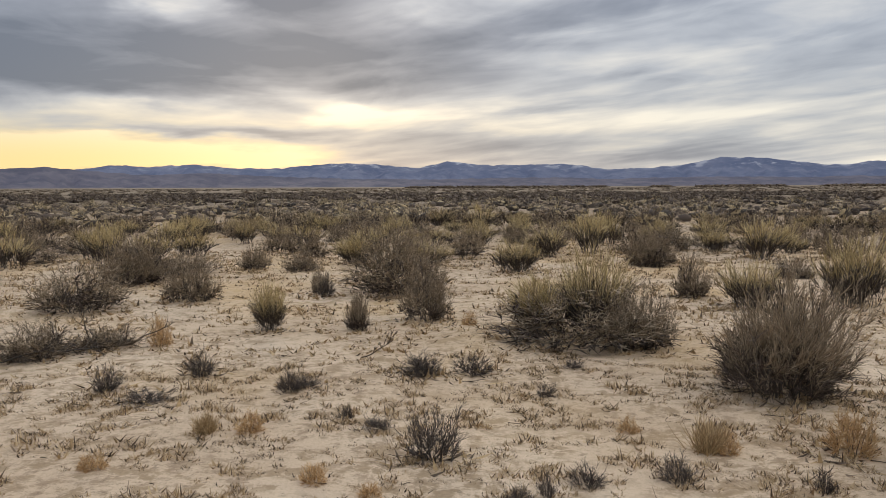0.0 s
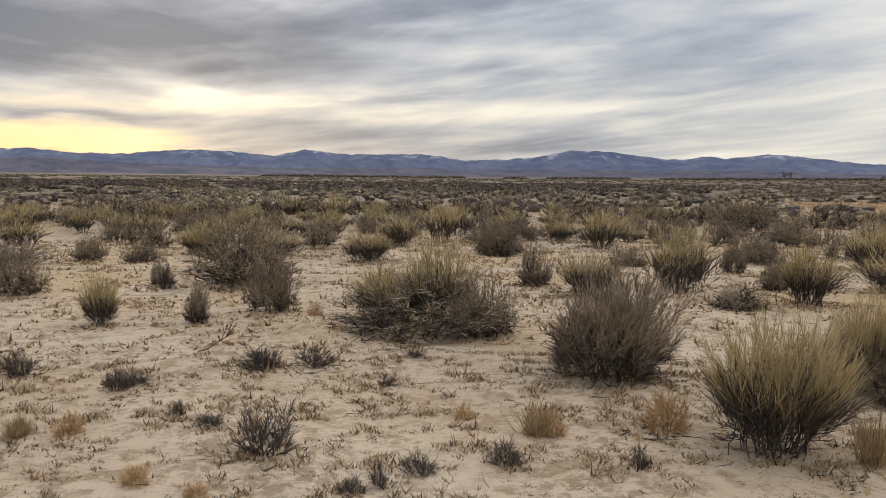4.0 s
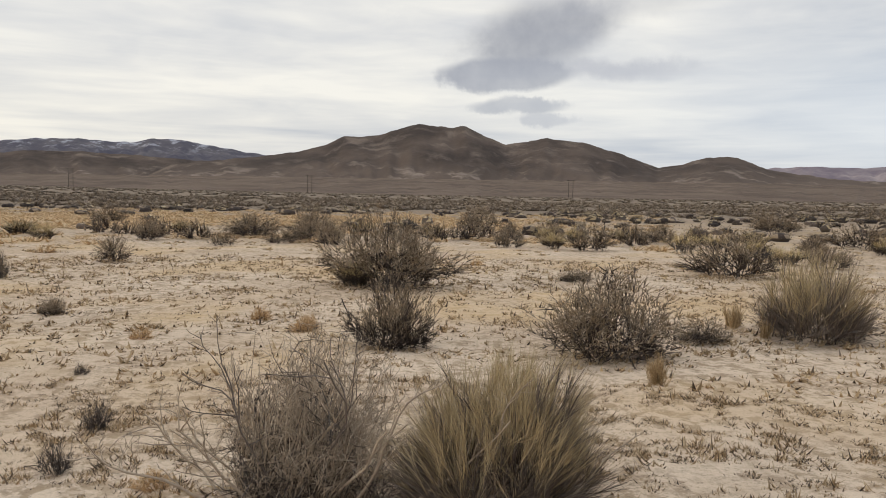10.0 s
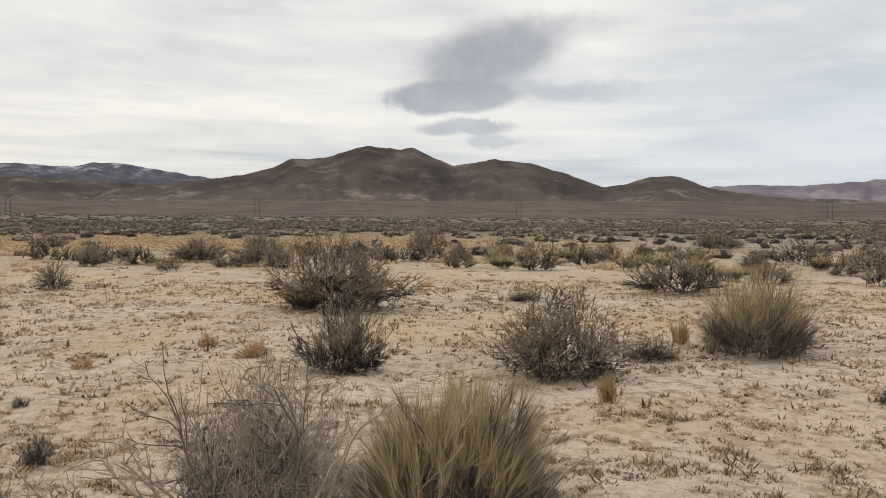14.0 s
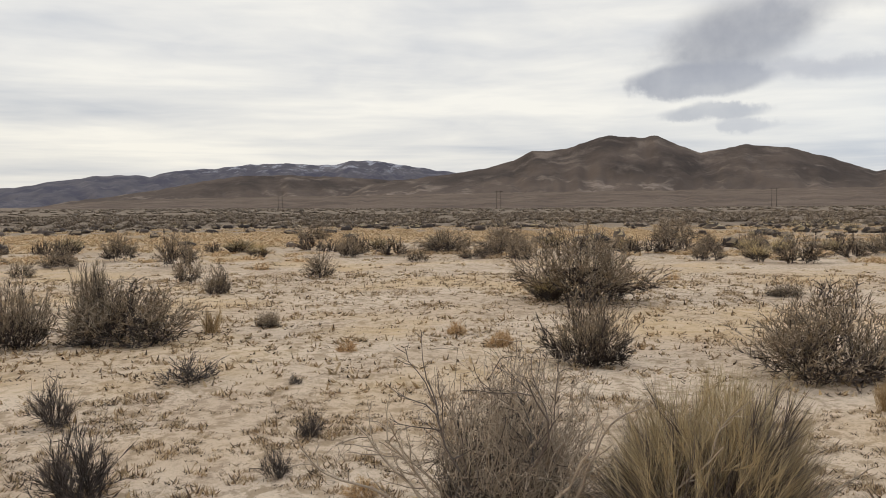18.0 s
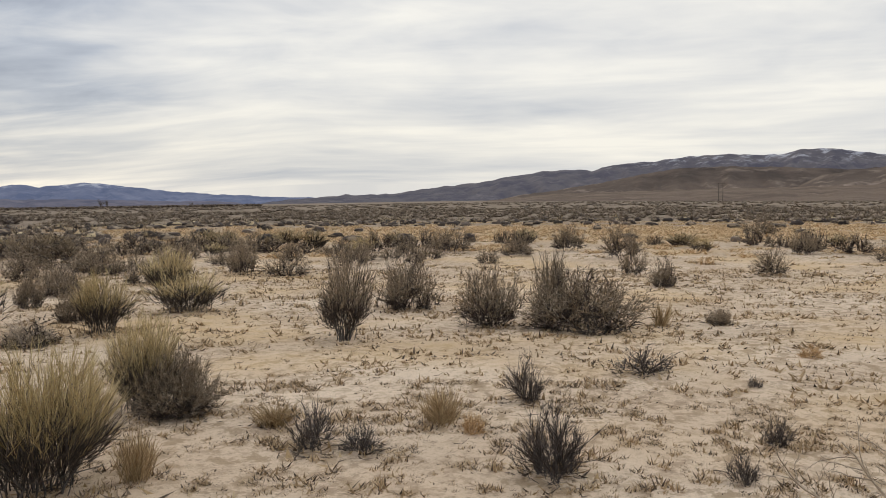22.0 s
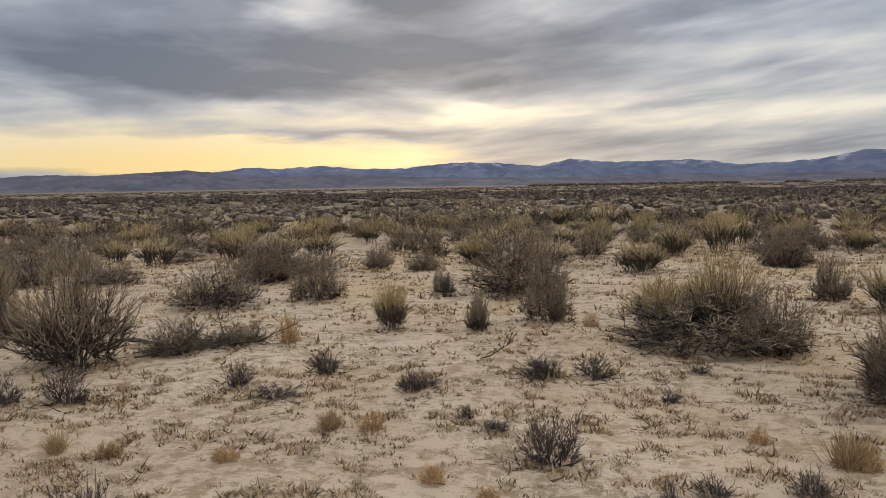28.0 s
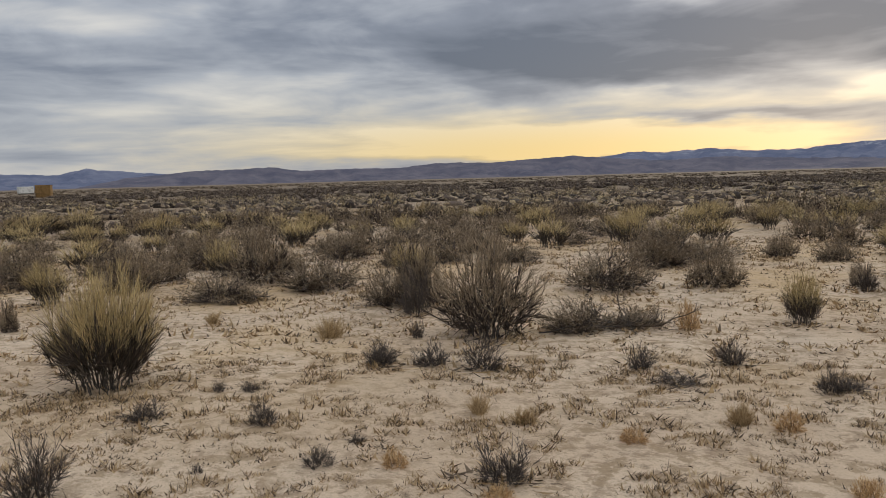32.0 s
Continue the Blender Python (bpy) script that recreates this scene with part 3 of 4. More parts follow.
def R(x, y, wide, tall, label="rabbitbrush shrub with straw-yellow tips over grey stems"):
    return shrub("rabbitbrush", x, y, wide, tall, label, "rabbitbrush shrubs", "rabbitbrush")


def S(x, y, wide, tall, label="dark grey-brown leafless sagebrush mound on pale sand"):
    return shrub("sagebrush", x, y, wide, tall, label, "sagebrush shrubs", "sagebrush")


def W(x, y, wide, tall, label="tall grey-brown greasewood shrub with open fine twigs"):
    return shrub("greasewood", x, y, wide, tall, label, "greasewood shrubs", "greasewood")


def V(x, y, wide, tall, label="open dark vase-shaped shrub with bare lower stems"):
    return shrub("vase", x, y, wide, tall, label, "greasewood shrubs", "greasewood")


def B(x, y, wide, tall, label="dense fine-stemmed rabbitbrush with straw-coloured top"):
    return shrub("bunch", x, y, wide, tall, label, "rabbitbrush shrubs", "rabbitbrush")


def D(x, y, wide, tall, label="bleached spiny shrub of tangled pale twigs"):
    return shrub("spiny", x, y, wide, tall, label, "spiny shrubs", "spiny_shrub")


def G(x, y, wide, tall, label="small sparse grey dead-looking shrub on sand"):
    return shrub("twiggy", x, y, wide, tall, label, "small grey shrubs", "dead_shrub")


def O(x, y, wide, tall, label="small rounded golden-brown dry plant"):
    return shrub("golden", x, y, wide, tall, label, "golden dry plants", "dry_plant", "plant")


def T(x, y, wide, tall, label="pale straw tuft of dry bunchgrass"):
    return shrub("grass", x, y, wide, tall, label, "bunchgrass tufts", "bunchgrass", "grass")


# ---------------------------------------------------------------- ground
def ground_sheet():
    rings = [0.0]
    r = 0.5
    while r < 4850:
        rings.append(r)
        r += max(0.08, r * 0.03)
    rings = np.array(rings + [4900.0])
    spokes = 240
    ang = np.arange(spokes) * 2 * np.pi / spokes
    rr, aa = np.meshgrid(rings, ang, indexing="ij")
    x, y = rr * np.sin(aa), rr * np.cos(aa)
    z = terrain(x, y)
    verts = np.stack([x, y, z], -1).reshape(-1, 3)
    idx = np.arange(len(rings) * spokes).reshape(len(rings), spokes)
    a, b = idx[:-1], idx[1:]
    faces = np.stack([a, b, np.roll(b, -1, 1), np.roll(a, -1, 1)], -1).reshape(-1, 4)
    me = make_mesh("ground", verts, faces, SAND)
    me.polygons.foreach_set("use_smooth", np.ones(len(faces), bool))
    x, y = verts[:, 0], verts[:, 1]
    for name, values in (("straw", straw_cover(x, y)), ("brush", brush_cover(x, y))):
        me.attributes.new(name, "FLOAT", "POINT").data.foreach_set("value", values.astype(np.float32))
    return tagged(new("ground", me), "pale sandy desert floor with crusts and litter", "ground", kind="structure")


def straw_cover(x, y):
    """Where dry grass covers the sand: a belt in the north-east, and patches."""
    r, b = np.hypot(x, y), np.degrees(np.arctan2(x, y))
    e = waves(x, y, 14.0, 21, 3)
    belt = np.clip((r - 35 + 5 * e) / 6, 0, 1) * np.clip((64 - r + 6 * e) / 8, 0, 1) * np.clip((b - 32 + 4 * e) / 8, 0, 1) * np.clip((112 - b + 4 * e) / 12, 0, 1)
    loose = 0.70 * np.clip(waves(x, y, 5.0, 22, 3) * 1.8 + 0.1, 0, 1) * np.clip((r - 4) / 6, 0, 1)
    return np.clip(np.maximum(belt, loose), 0, 1)


def brush_cover(x, y):
    """Beyond where single shrubs are told apart the scrub closes up."""
    r, b = np.hypot(x, y), np.degrees(np.arctan2(x, y))
    start = np.interp(b, [-40, 10, 40, 155], [12, 15, 24, 24])
    return np.clip((r - start) / 60, 0, 1) * 0.97


ground = ground_sheet()


# ---------------------------------------------------------------- hills
def hill_range(name, label, mat, skyline, near, ridge, far, foot=0.0, gullies=1.0, seed=1, power=1.25, fade=1.5):
    """A range from summits and saddles (bearing, height in degrees as seen from the path)."""
    pts = np.array(skyline)
    bear = np.arange(pts[0, 0], pts[-1, 0] + 0.01, 0.22)
    top = np.interp(bear, pts[:, 0], pts[:, 1])
    rough_ = waves(bear, 0 * bear, 1.3, seed, 3) * 0.05
    top = np.tan(np.radians(top + rough_)) * ridge
    edge = np.clip(np.minimum(bear - bear[0], bear[-1] - bear) / fade, 0, 1)
    top = top * (1 if fade == 0 else edge ** 0.7)
    s = np.concatenate([np.linspace(0, 1, 28), 1 + np.linspace(0, 1, 9)[1:]])
    S_, B = np.meshgrid(s, bear, indexing="ij")
    rad = np.where(S_ <= 1, near + (ridge - near) * S_, ridge + (far - ridge) * (S_ - 1))
    rise_ = np.where(S_ <= 1, S_ ** power, 1 - np.maximum(S_ - 1, 0) ** 1.4)
    x, y = rad * np.sin(np.radians(B)), rad * np.cos(np.radians(B))
    inside = np.sin(np.pi * np.clip(S_, 0, 1)) ** 0.8
    spur = np.abs(waves(B + 0.6 * waves(x, y, 500, seed + 3, 2), S_ * 1.2, 2.4, seed + 1, 4))
    z = top[None] * (rise_ - 0.30 * gullies * inside * spur + 0.05 * inside * waves(x, y, 160, seed + 2, 3))
    z = foot * np.clip(rad / ridge, 0, 1) + np.maximum(z, -5) + 1.6 * np.clip(S_, 0, 1) - 3.0 * (S_ == 0)
    idx = np.arange(z.size).reshape(z.shape)
    faces = np.stack([idx[:-1, :-1], idx[1:, :-1], idx[1:, 1:], idx[:-1, 1:]], -1).reshape(-1, 4)
    me = make_mesh(name, np.stack([x, y, z], -1).reshape(-1, 3), faces, mat)
    me.polygons.foreach_set("use_smooth", np.ones(len(faces), bool))
    return tagged(new(name, me), label, "mountains", kind="structure")


hill_range("backdrop_mountains_north", "long mountain range, blue-grey from painted haze, with a dusting of snow", HAZE_BLUE_ROCK,
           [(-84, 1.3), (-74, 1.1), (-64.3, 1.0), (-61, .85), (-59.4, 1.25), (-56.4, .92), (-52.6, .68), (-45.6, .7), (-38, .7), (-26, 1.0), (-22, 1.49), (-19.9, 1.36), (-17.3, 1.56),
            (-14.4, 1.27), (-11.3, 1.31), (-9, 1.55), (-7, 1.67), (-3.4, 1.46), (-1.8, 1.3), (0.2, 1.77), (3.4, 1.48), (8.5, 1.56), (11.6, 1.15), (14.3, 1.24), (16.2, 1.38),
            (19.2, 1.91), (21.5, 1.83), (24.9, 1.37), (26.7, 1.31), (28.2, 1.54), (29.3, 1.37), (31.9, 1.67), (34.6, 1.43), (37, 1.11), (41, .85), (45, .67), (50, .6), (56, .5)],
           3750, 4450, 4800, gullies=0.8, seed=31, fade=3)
hill_range("backdrop_foothills_north", "low dusky foothills with painted haze below the blue range", HAZE_PLUM_ROCK,
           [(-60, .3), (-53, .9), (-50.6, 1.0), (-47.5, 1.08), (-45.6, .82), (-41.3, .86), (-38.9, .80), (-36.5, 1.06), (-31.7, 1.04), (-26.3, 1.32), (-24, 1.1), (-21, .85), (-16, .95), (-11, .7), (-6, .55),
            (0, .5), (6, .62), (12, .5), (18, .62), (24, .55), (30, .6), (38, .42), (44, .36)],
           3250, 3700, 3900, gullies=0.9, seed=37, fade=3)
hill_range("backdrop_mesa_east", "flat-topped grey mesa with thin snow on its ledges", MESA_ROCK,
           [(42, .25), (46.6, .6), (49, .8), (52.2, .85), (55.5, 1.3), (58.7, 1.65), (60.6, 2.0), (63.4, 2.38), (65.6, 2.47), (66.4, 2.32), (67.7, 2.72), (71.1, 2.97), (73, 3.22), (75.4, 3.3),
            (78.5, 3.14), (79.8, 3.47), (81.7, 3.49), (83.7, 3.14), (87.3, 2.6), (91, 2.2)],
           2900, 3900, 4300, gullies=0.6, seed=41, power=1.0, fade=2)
hill_range("backdrop_foothill_east", "brown rounded foothill in front of the mesa", BROWN_ROCK,
           [(58, .3), (63.7, 1.0), (67, 1.5), (70, 2.1), (72.3, 2.42), (75.4, 2.5), (78.5, 2.38), (82.5, 2.12), (85.7, 2.25), (90, 2.2), (95, 1.8)],
           2100, 2800, 3100, gullies=0.40, seed=43, power=1.35, fade=3)
hill_range("backdrop_hill_east", "bare brown twin-peaked desert hill", BROWN_ROCK,
           [(78, 1.4), (83, 2.0), (87.3, 2.55), (89.7, 2.93), (91.3, 3.39), (92.8, 4.09), (93.8, 4.04), (95.2, 4.22), (96.7, 4.71), (98.1, 5.05), (100.3, 4.8), (101.2, 4.98), (102.6, 4.28),
            (104.2, 3.7), (105.5, 3.88), (107, 4.17), (109.8, 3.8), (112.2, 3.07), (114.6, 2.16), (116.2, 2.4), (117.8, 2.87), (119, 2.93), (119.8, 2.9), (121.6, 2.1), (126, 1.45), (131.9, 1.2), (137, .8), (142, .6)],
           1500, 2300, 2750, gullies=0.26, seed=47, power=1.6, fade=3)
hill_range("backdrop_fan_east", "gently sloping brown alluvial fan below the hill", FAN_ROCK,
           [(56, .55), (64, .8), (75, 1.0), (90, 1.15), (105, 1.2), (120, 1.2), (135, .95), (150, .75), (160, .6)],
           620, 1500, 1800, gullies=0.25, seed=53, power=1.15, fade=8)
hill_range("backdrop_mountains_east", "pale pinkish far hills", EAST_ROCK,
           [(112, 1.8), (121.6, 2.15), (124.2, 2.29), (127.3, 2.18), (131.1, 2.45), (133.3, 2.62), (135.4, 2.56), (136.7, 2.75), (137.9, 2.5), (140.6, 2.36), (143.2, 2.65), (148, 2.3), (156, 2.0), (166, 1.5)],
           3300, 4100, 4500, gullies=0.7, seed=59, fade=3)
hill_range("backdrop_mountains_south", "low grey mountains closing the valley", HAZE_PLUM_ROCK,
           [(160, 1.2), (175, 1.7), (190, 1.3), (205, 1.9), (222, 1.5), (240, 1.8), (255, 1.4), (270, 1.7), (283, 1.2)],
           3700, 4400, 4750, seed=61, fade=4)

# ---------------------------------------------------------------- the shrubs round the path
R(-6.04, 3.43, 1.00, 0.97, "full rabbitbrush with straw-yellow flower heads over dark stems")
G(-4.28, 1.97, 0.41, 0.37)
S(-14.35, 7.07, 0.94, 0.63)
R(-15.06, 8.57, 1.11, 0.59)
S(-11.14, 7.04, 0.95, 0.80)
S(-12.90, 9.85, 1.09, 0.75)
W(-10.18, 8.77, 1.20, 0.92)
S(-9.27, 7.20, 1.23, 0.40)
S(-9.53, 4.41, 0.23, 0.38)
S(-11.40, 12.07, 1.16, 0.59)
R(-8.00, 9.94, 0.72, 0.65)
S(-6.75, 7.87, 0.76, 0.51)
W(-4.55, 6.75, 1.15, 1.03, "open grey greasewood with bare forking stems beside fallen branches")
G(-3.83, 5.53, 0.45, 0.31)
G(-4.29, 5.38, 0.39, 0.22)
G(-4.80, 5.31, 0.30, 0.19)
R(-8.69, 15.90, 1.14, 0.74)
R(-7.93, 18.04, 1.08, 0.83)
S(-4.85, 10.42, 1.27, 0.61)
S(-5.20, 13.06, 0.96, 0.59)
S(-3.64, 11.23, 0.87, 0.57)
G(-4.18, 3.41, 0.24, 0.20, "small dark rounded shrub on open sand")
G(-4.95, 3.04, 0.36, 0.16)
G(-5.14, 3.83, 0.13, 0.11)
G(-4.96, 3.97, 0.19, 0.11)
G(-3.39, 3.10, 0.24, 0.14)
G(-3.47, 3.51, 0.14, 0.07)
G(-2.37, 3.45, 0.39, 0.24)
O(-2.30, 3.27, 0.19, 0.09)
T(-2.81, 4.42, 0.17, 0.10)
T(-3.18, 4.45, 0.14, 0.13)
O(-3.02, 3.33, 0.17, 0.13)
R(-25.86, 13.20, 1.45, 0.88)
R(-25.49, 14.61, 1.31, 1.06)
R(-20.05, 14.00, 1.13, 0.88)
S(-26.33, 17.41, 1.66, 0.90)
R(-14.79, 14.01, 0.98, 0.75)
S(-9.38, 14.05, 1.19, 0.57)
R(-7.55, 21.60, 1.08, 0.75)
S(-11.29, 10.32, 0.74, 0.39)
S(-5.21, 13.42, 1.22, 0.82)
S(-3.73, 15.42, 0.66, 0.52)
S(-0.80, 12.02, 1.57, 1.03, "large dark sagebrush with tan twig ends on pale sand")
S(-0.28, 9.59, 0.70, 0.72)
R(-2.01, 8.82, 0.47, 0.56)
W(-1.03, 8.84, 0.30, 0.43)
S(-1.93, 12.04, 0.32, 0.38)
O(-2.92, 8.00, 0.27, 0.32)
G(-2.12, 6.67, 0.35, 0.27)
G(-2.69, 6.14, 0.31, 0.23)
G(-0.25, 6.74, 0.45, 0.20)
G(0.20, 6.77, 0.45, 0.20)
G(-0.12, 4.57, 0.44, 0.32)
G(-0.50, 5.14, 0.25, 0.10)
G(-0.73, 5.39, 0.15, 0.11)
O(-1.32, 5.10, 0.22, 0.15)
T(-1.60, 5.10, 0.13, 0.13)
O(-2.05, 4.40, 0.19, 0.11)
R(-6.76, 15.80, 0.97, 0.95)
S(-2.97, 17.87, 0.87, 0.61)
S(0.47, 17.89, 0.92, 0.74)
G(-4.64, 5.15, 0.37, 0.22)
O(0.23, 9.14, 0.21, 0.17)
G(-1.17, 6.22, 0.33, 0.12)
S(1.37, 8.23, 1.97, 0.53, "broad dark sagebrush mound grown round a rabbitbrush")
R(1.53, 8.46, 0.97, 0.99, "upright rabbitbrush with bright straw-yellow top inside dark sagebrush")
R(1.04, 8.75, 1.07, 0.66)
S(1.89, 7.90, 0.76, 0.65)
W(2.56, 6.11, 1.14, 0.90, "grey greasewood fan of fine upright twigs")
S(2.19, 18.71, 0.93, 0.63)
S(0.56, 18.64, 0.86, 0.64)
R(3.37, 18.98, 0.95, 1.03)
S(4.04, 16.39, 0.70, 0.80)
S(3.44, 11.24, 0.61, 0.60)
R(6.74, 17.20, 1.49, 0.92)
R(3.88, 10.26, 0.89, 0.63)
G(0.72, 4.20, 0.25, 0.15)
G(1.22, 4.25, 0.28, 0.17)
G(0.48, 4.03, 0.14, 0.17)
G(0.32, 3.98, 0.19, 0.11)
G(-0.29, 6.63, 0.33, 0.12)
G(1.07, 6.90, 0.25, 0.10)
G(0.73, 6.07, 0.20, 0.12)
T(1.53, 4.72, 0.24, 0.19)
O(2.37, 4.65, 0.34, 0.29, "rounded golden-brown dry plant at the foot of a rabbitbrush")
G(1.93, 4.06, 0.15, 0.15)
O(-0.76, 4.16, 0.18, 0.12)
O(-0.44, 4.00, 0.16, 0.09)
G(-1.78, 11.65, 0.33, 0.36)
S(13.83, 30.47, 1.54, 0.92)
S(13.20, 22.77, 1.78, 1.09)
R(2.83, 4.16, 0.96, 0.84, "fan-shaped rabbitbrush with pale straw top over bare grey stems")
S(4.37, 4.94, 0.70, 0.49, "dark sagebrush mound spreading beside a rabbitbrush")
R(4.30, 5.26, 0.67, 0.79, "upright rabbitbrush with yellow top above dark sagebrush")
D(5.49, 9.16, 0.81, 0.34)
R(5.37, 10.56, 1.07, 0.99)
S(6.86, 10.59, 0.47, 0.56)
R(6.47, 9.21, 0.94, 0.82)
R(10.13, 12.70, 1.16, 0.90)
R(8.48, 10.07, 1.27, 0.65)
S(7.45, 12.72, 0.56, 0.67)
S(13.31, 21.93, 2.09, 0.92)
S(13.38, 14.21, 0.73, 0.90)
R(2.28, 18.06, 1.02, 0.81)
R(4.13, 21.01, 1.20, 0.96)
S(4.18, 16.19, 0.95, 0.74)
T(3.23, 3.87, 0.23, 0.27)
S(13.59, 20.39, 1.15, 0.77)
R(1.29, 28.68, 1.38, 1.06)
O(1.16, 5.19, 0.19, 0.12)
O(1.64, 4.69, 0.18, 0.17)
V(7.69, 6.14, 0.82, 1.17, "open dark vase-shaped shrub on a short visible trunk")
S(10.42, 7.22, 1.05, 0.83)
S(13.84, 13.32, 1.28, 0.57)
S(23.35, 14.97, 1.90, 0.87)
S(19.57, 11.23, 0.76, 0.43)
W(9.50, 5.19, 0.91, 0.80)
S(9.86, 4.02, 1.75, 0.76, "broad low dark sagebrush with thin upright whips")
W(10.27, 4.60, 0.66, 0.93)
S(25.84, 11.77, 1.39, 0.95)
S(23.22, 8.78, 1.42, 1.06)
S(18.11, 6.46, 0.75, 0.73)
S(15.74, 4.94, 0.61, 0.57)
G(6.17, 2.84, 0.42, 0.42)
G(7.69, 2.42, 0.75, 0.25)
G(4.69, 1.88, 0.58, 0.46, "spiky leafless grey shrub with forked bare stems")
G(4.32, 3.46, 0.42, 0.34)
G(4.44, 3.16, 0.38, 0.22)
T(4.56, 4.07, 0.32, 0.15)
T(5.22, 3.03, 0.29, 0.23)
O(5.16, 2.72, 0.20, 0.16)
S(13.87, 14.80, 0.85, 0.83)
G(3.80, 2.22, 0.23, 0.05)
O(2.78, 3.04, 0.12, 0.11)
S(41.98, 9.02, 2.24, 1.12)
S(27.74, 4.52, 0.88, 0.82)
S(19.01, 3.71, 1.00, 0.63)
S(11.33, 2.69, 0.36, 0.22)
G(7.67, 1.38, 0.16, 0.12)
G(5.97, 0.85, 0.26, 0.22)
G(5.15, 0.87, 0.23, 0.22)
O(22.11, 5.93, 0.72, 0.24)
O(10.76, 0.04, 0.31, 0.18)
S(14.40, -1.97, 2.39, 1.32, "large rounded sagebrush with tan twig ends")
R(14.24, -1.38, 0.88, 0.48)
W(8.94, -1.45, 1.00, 0.75)
S(31.48, 1.35, 2.35, 0.79)
S(31.19, -0.80, 2.08, 1.18)
S(25.14, -1.27, 1.16, 0.77)
D(4.67, -0.53, 0.95, 0.82, "big bleached spiny shrub of tangled pale thorny twigs")
O(4.89, 0.31, 0.26, 0.10)
O(10.06, -0.56, 0.26, 0.19)
S(39.14, -8.92, 2.46, 1.19)
O(9.39, 1.22, 0.29, 0.15)
T(10.77, 3.28, 0.31, 0.30)
O(4.40, 0.89, 0.21, 0.10)
B(4.40, -1.49, 1.31, 0.79, "broad dense fine-stemmed rabbitbrush with straw top and dark flanks")
S(8.17, -3.61, 1.52, 0.86, "dark twiggy shrub with paler thorny top")
S(8.62, -4.85, 0.60, 0.27)
T(6.79, -3.48, 0.18, 0.24)
W(15.84, -9.26, 2.30, 0.97)
B(8.74, -6.32, 1.66, 0.98, "fine-stemmed rabbitbrush with yellow upright top")
S(23.87, -9.24, 1.56, 0.93)
S(31.98, -10.37, 1.27, 0.74)
S(36.80, -8.24, 1.62, 0.71)
S(28.10, -7.60, 1.30, 0.54)
S(28.02, -13.17, 1.66, 0.70)
S(39.96, -25.41, 3.04, 0.84)
S(30.23, 1.39, 2.25, 0.86)
S(27.16, -0.89, 1.49, 1.05)
O(18.68, -4.47, 0.37, 0.20)
S(15.14, -5.64, 0.71, 0.24)
T(9.38, -5.67, 0.17, 0.27)
S(28.32, 4.61, 1.22, 0.73)
T(8.72, -5.67, 0.16, 0.25)
O(9.91, -0.48, 0.33, 0.17)
W(8.55, -9.70, 2.00, 1.19, "tall grey-tan greasewood shrub with open fine twigs")
S(20.78, -18.90, 2.13, 1.17)
S(25.56, -19.60, 2.62, 0.95)
S(42.78, -47.19, 3.29, 1.54)
S(20.60, -25.46, 1.94, 1.20)
S(34.35, -45.08, 1.93, 1.33)
S(37.18, -23.59, 2.58, 1.18)
O(17.76, -17.76, 0.60, 0.39)
S(15.42, -21.05, 1.03, 0.51)
O(6.54, -7.74, 0.45, 0.24)
O(5.37, -6.26, 0.37, 0.24)
O(4.35, -4.75, 0.28, 0.26)
G(5.85, -6.33, 0.29, 0.19)
G(6.22, -5.83, 0.27, 0.17)
G(4.98, -4.96, 0.35, 0.24)
G(3.55, -3.72, 0.51, 0.25)
S(7.49, -10.27, 0.71, 0.32)
G(6.01, -8.31, 0.54, 0.22)
T(9.52, -5.73, 0.26, 0.27)
O(7.72, -10.27, 0.54, 0.25)
S(-3.90, 7.40, 0.76, 0.35, "low dark tangled brush among fallen branches")
S(-3.45, 7.89, 0.59, 0.21, "low dark tangled brush among fallen branches")
G(-6.09, 7.51, 0.48, 0.59)
W(-6.35, 7.98, 0.79, 0.84, "grey greasewood with tan twig ends behind fallen branches")
G(-2.30, 5.89, 0.52, 0.11)
G(-1.26, 6.09, 0.24, 0.23)
G(-3.88, 2.65, 0.11, 0.07)
G(-5.14, 6.31, 0.20, 0.22)
T(-6.06, 6.02, 0.30, 0.20)
T(-1.61, 5.06, 0.14, 0.12)
T(-7.85, 5.93, 0.17, 0.13)

# ---------------------------------------------------------------- scrub that is too thick to count
def tile(name, shape, places, wide, tall, mats, label, category):
    """One mesh of many copies of a small shape (places, faces, slots)."""
    v, f, slot = shape
    rng = np.random.default_rng(len(places))
    n = len(places)
    a = rng.uniform(0, 2 * np.pi, n)
    c, s = np.cos(a)[:, None], np.sin(a)[:, None]
    x = (v[:, 0] * c - v[:, 1] * s) * wide[:, None] + places[:, :1]
    y = (v[:, 0] * s + v[:, 1] * c) * wide[:, None] + places[:, 1:2]
    z = v[:, 2] * tall[:, None] + terrain(places[:, 0], places[:, 1])[:, None] - 0.01
    verts = np.stack([x, y, z], -1).reshape(-1, 3)
    faces = (f[None] + (np.arange(n) * len(v))[:, None, None]).reshape(-1, f.shape[1])
    me = make_mesh(name, verts, faces, mats, np.tile(slot, n), np.repeat(rng.uniform(0, 1, n), len(v)))
    return tagged(new(name, me), label, category, kind="stuff")


def spikes(rng, n, spread, r, length, base, slot, lift=0.1):
    """n flat pointed blades from one base."""
    start = rng.normal(0, base, (n, 3)) * (1, 1, 0)
    pts = grow(rng, start, cone_way(rng, n, spread), rng.uniform(length[0], length[1], n), 1, 0.1, lift)
    v, f = blades(rng, pts, r * 1.15)
    return v, f, np.full(len(f), slot)


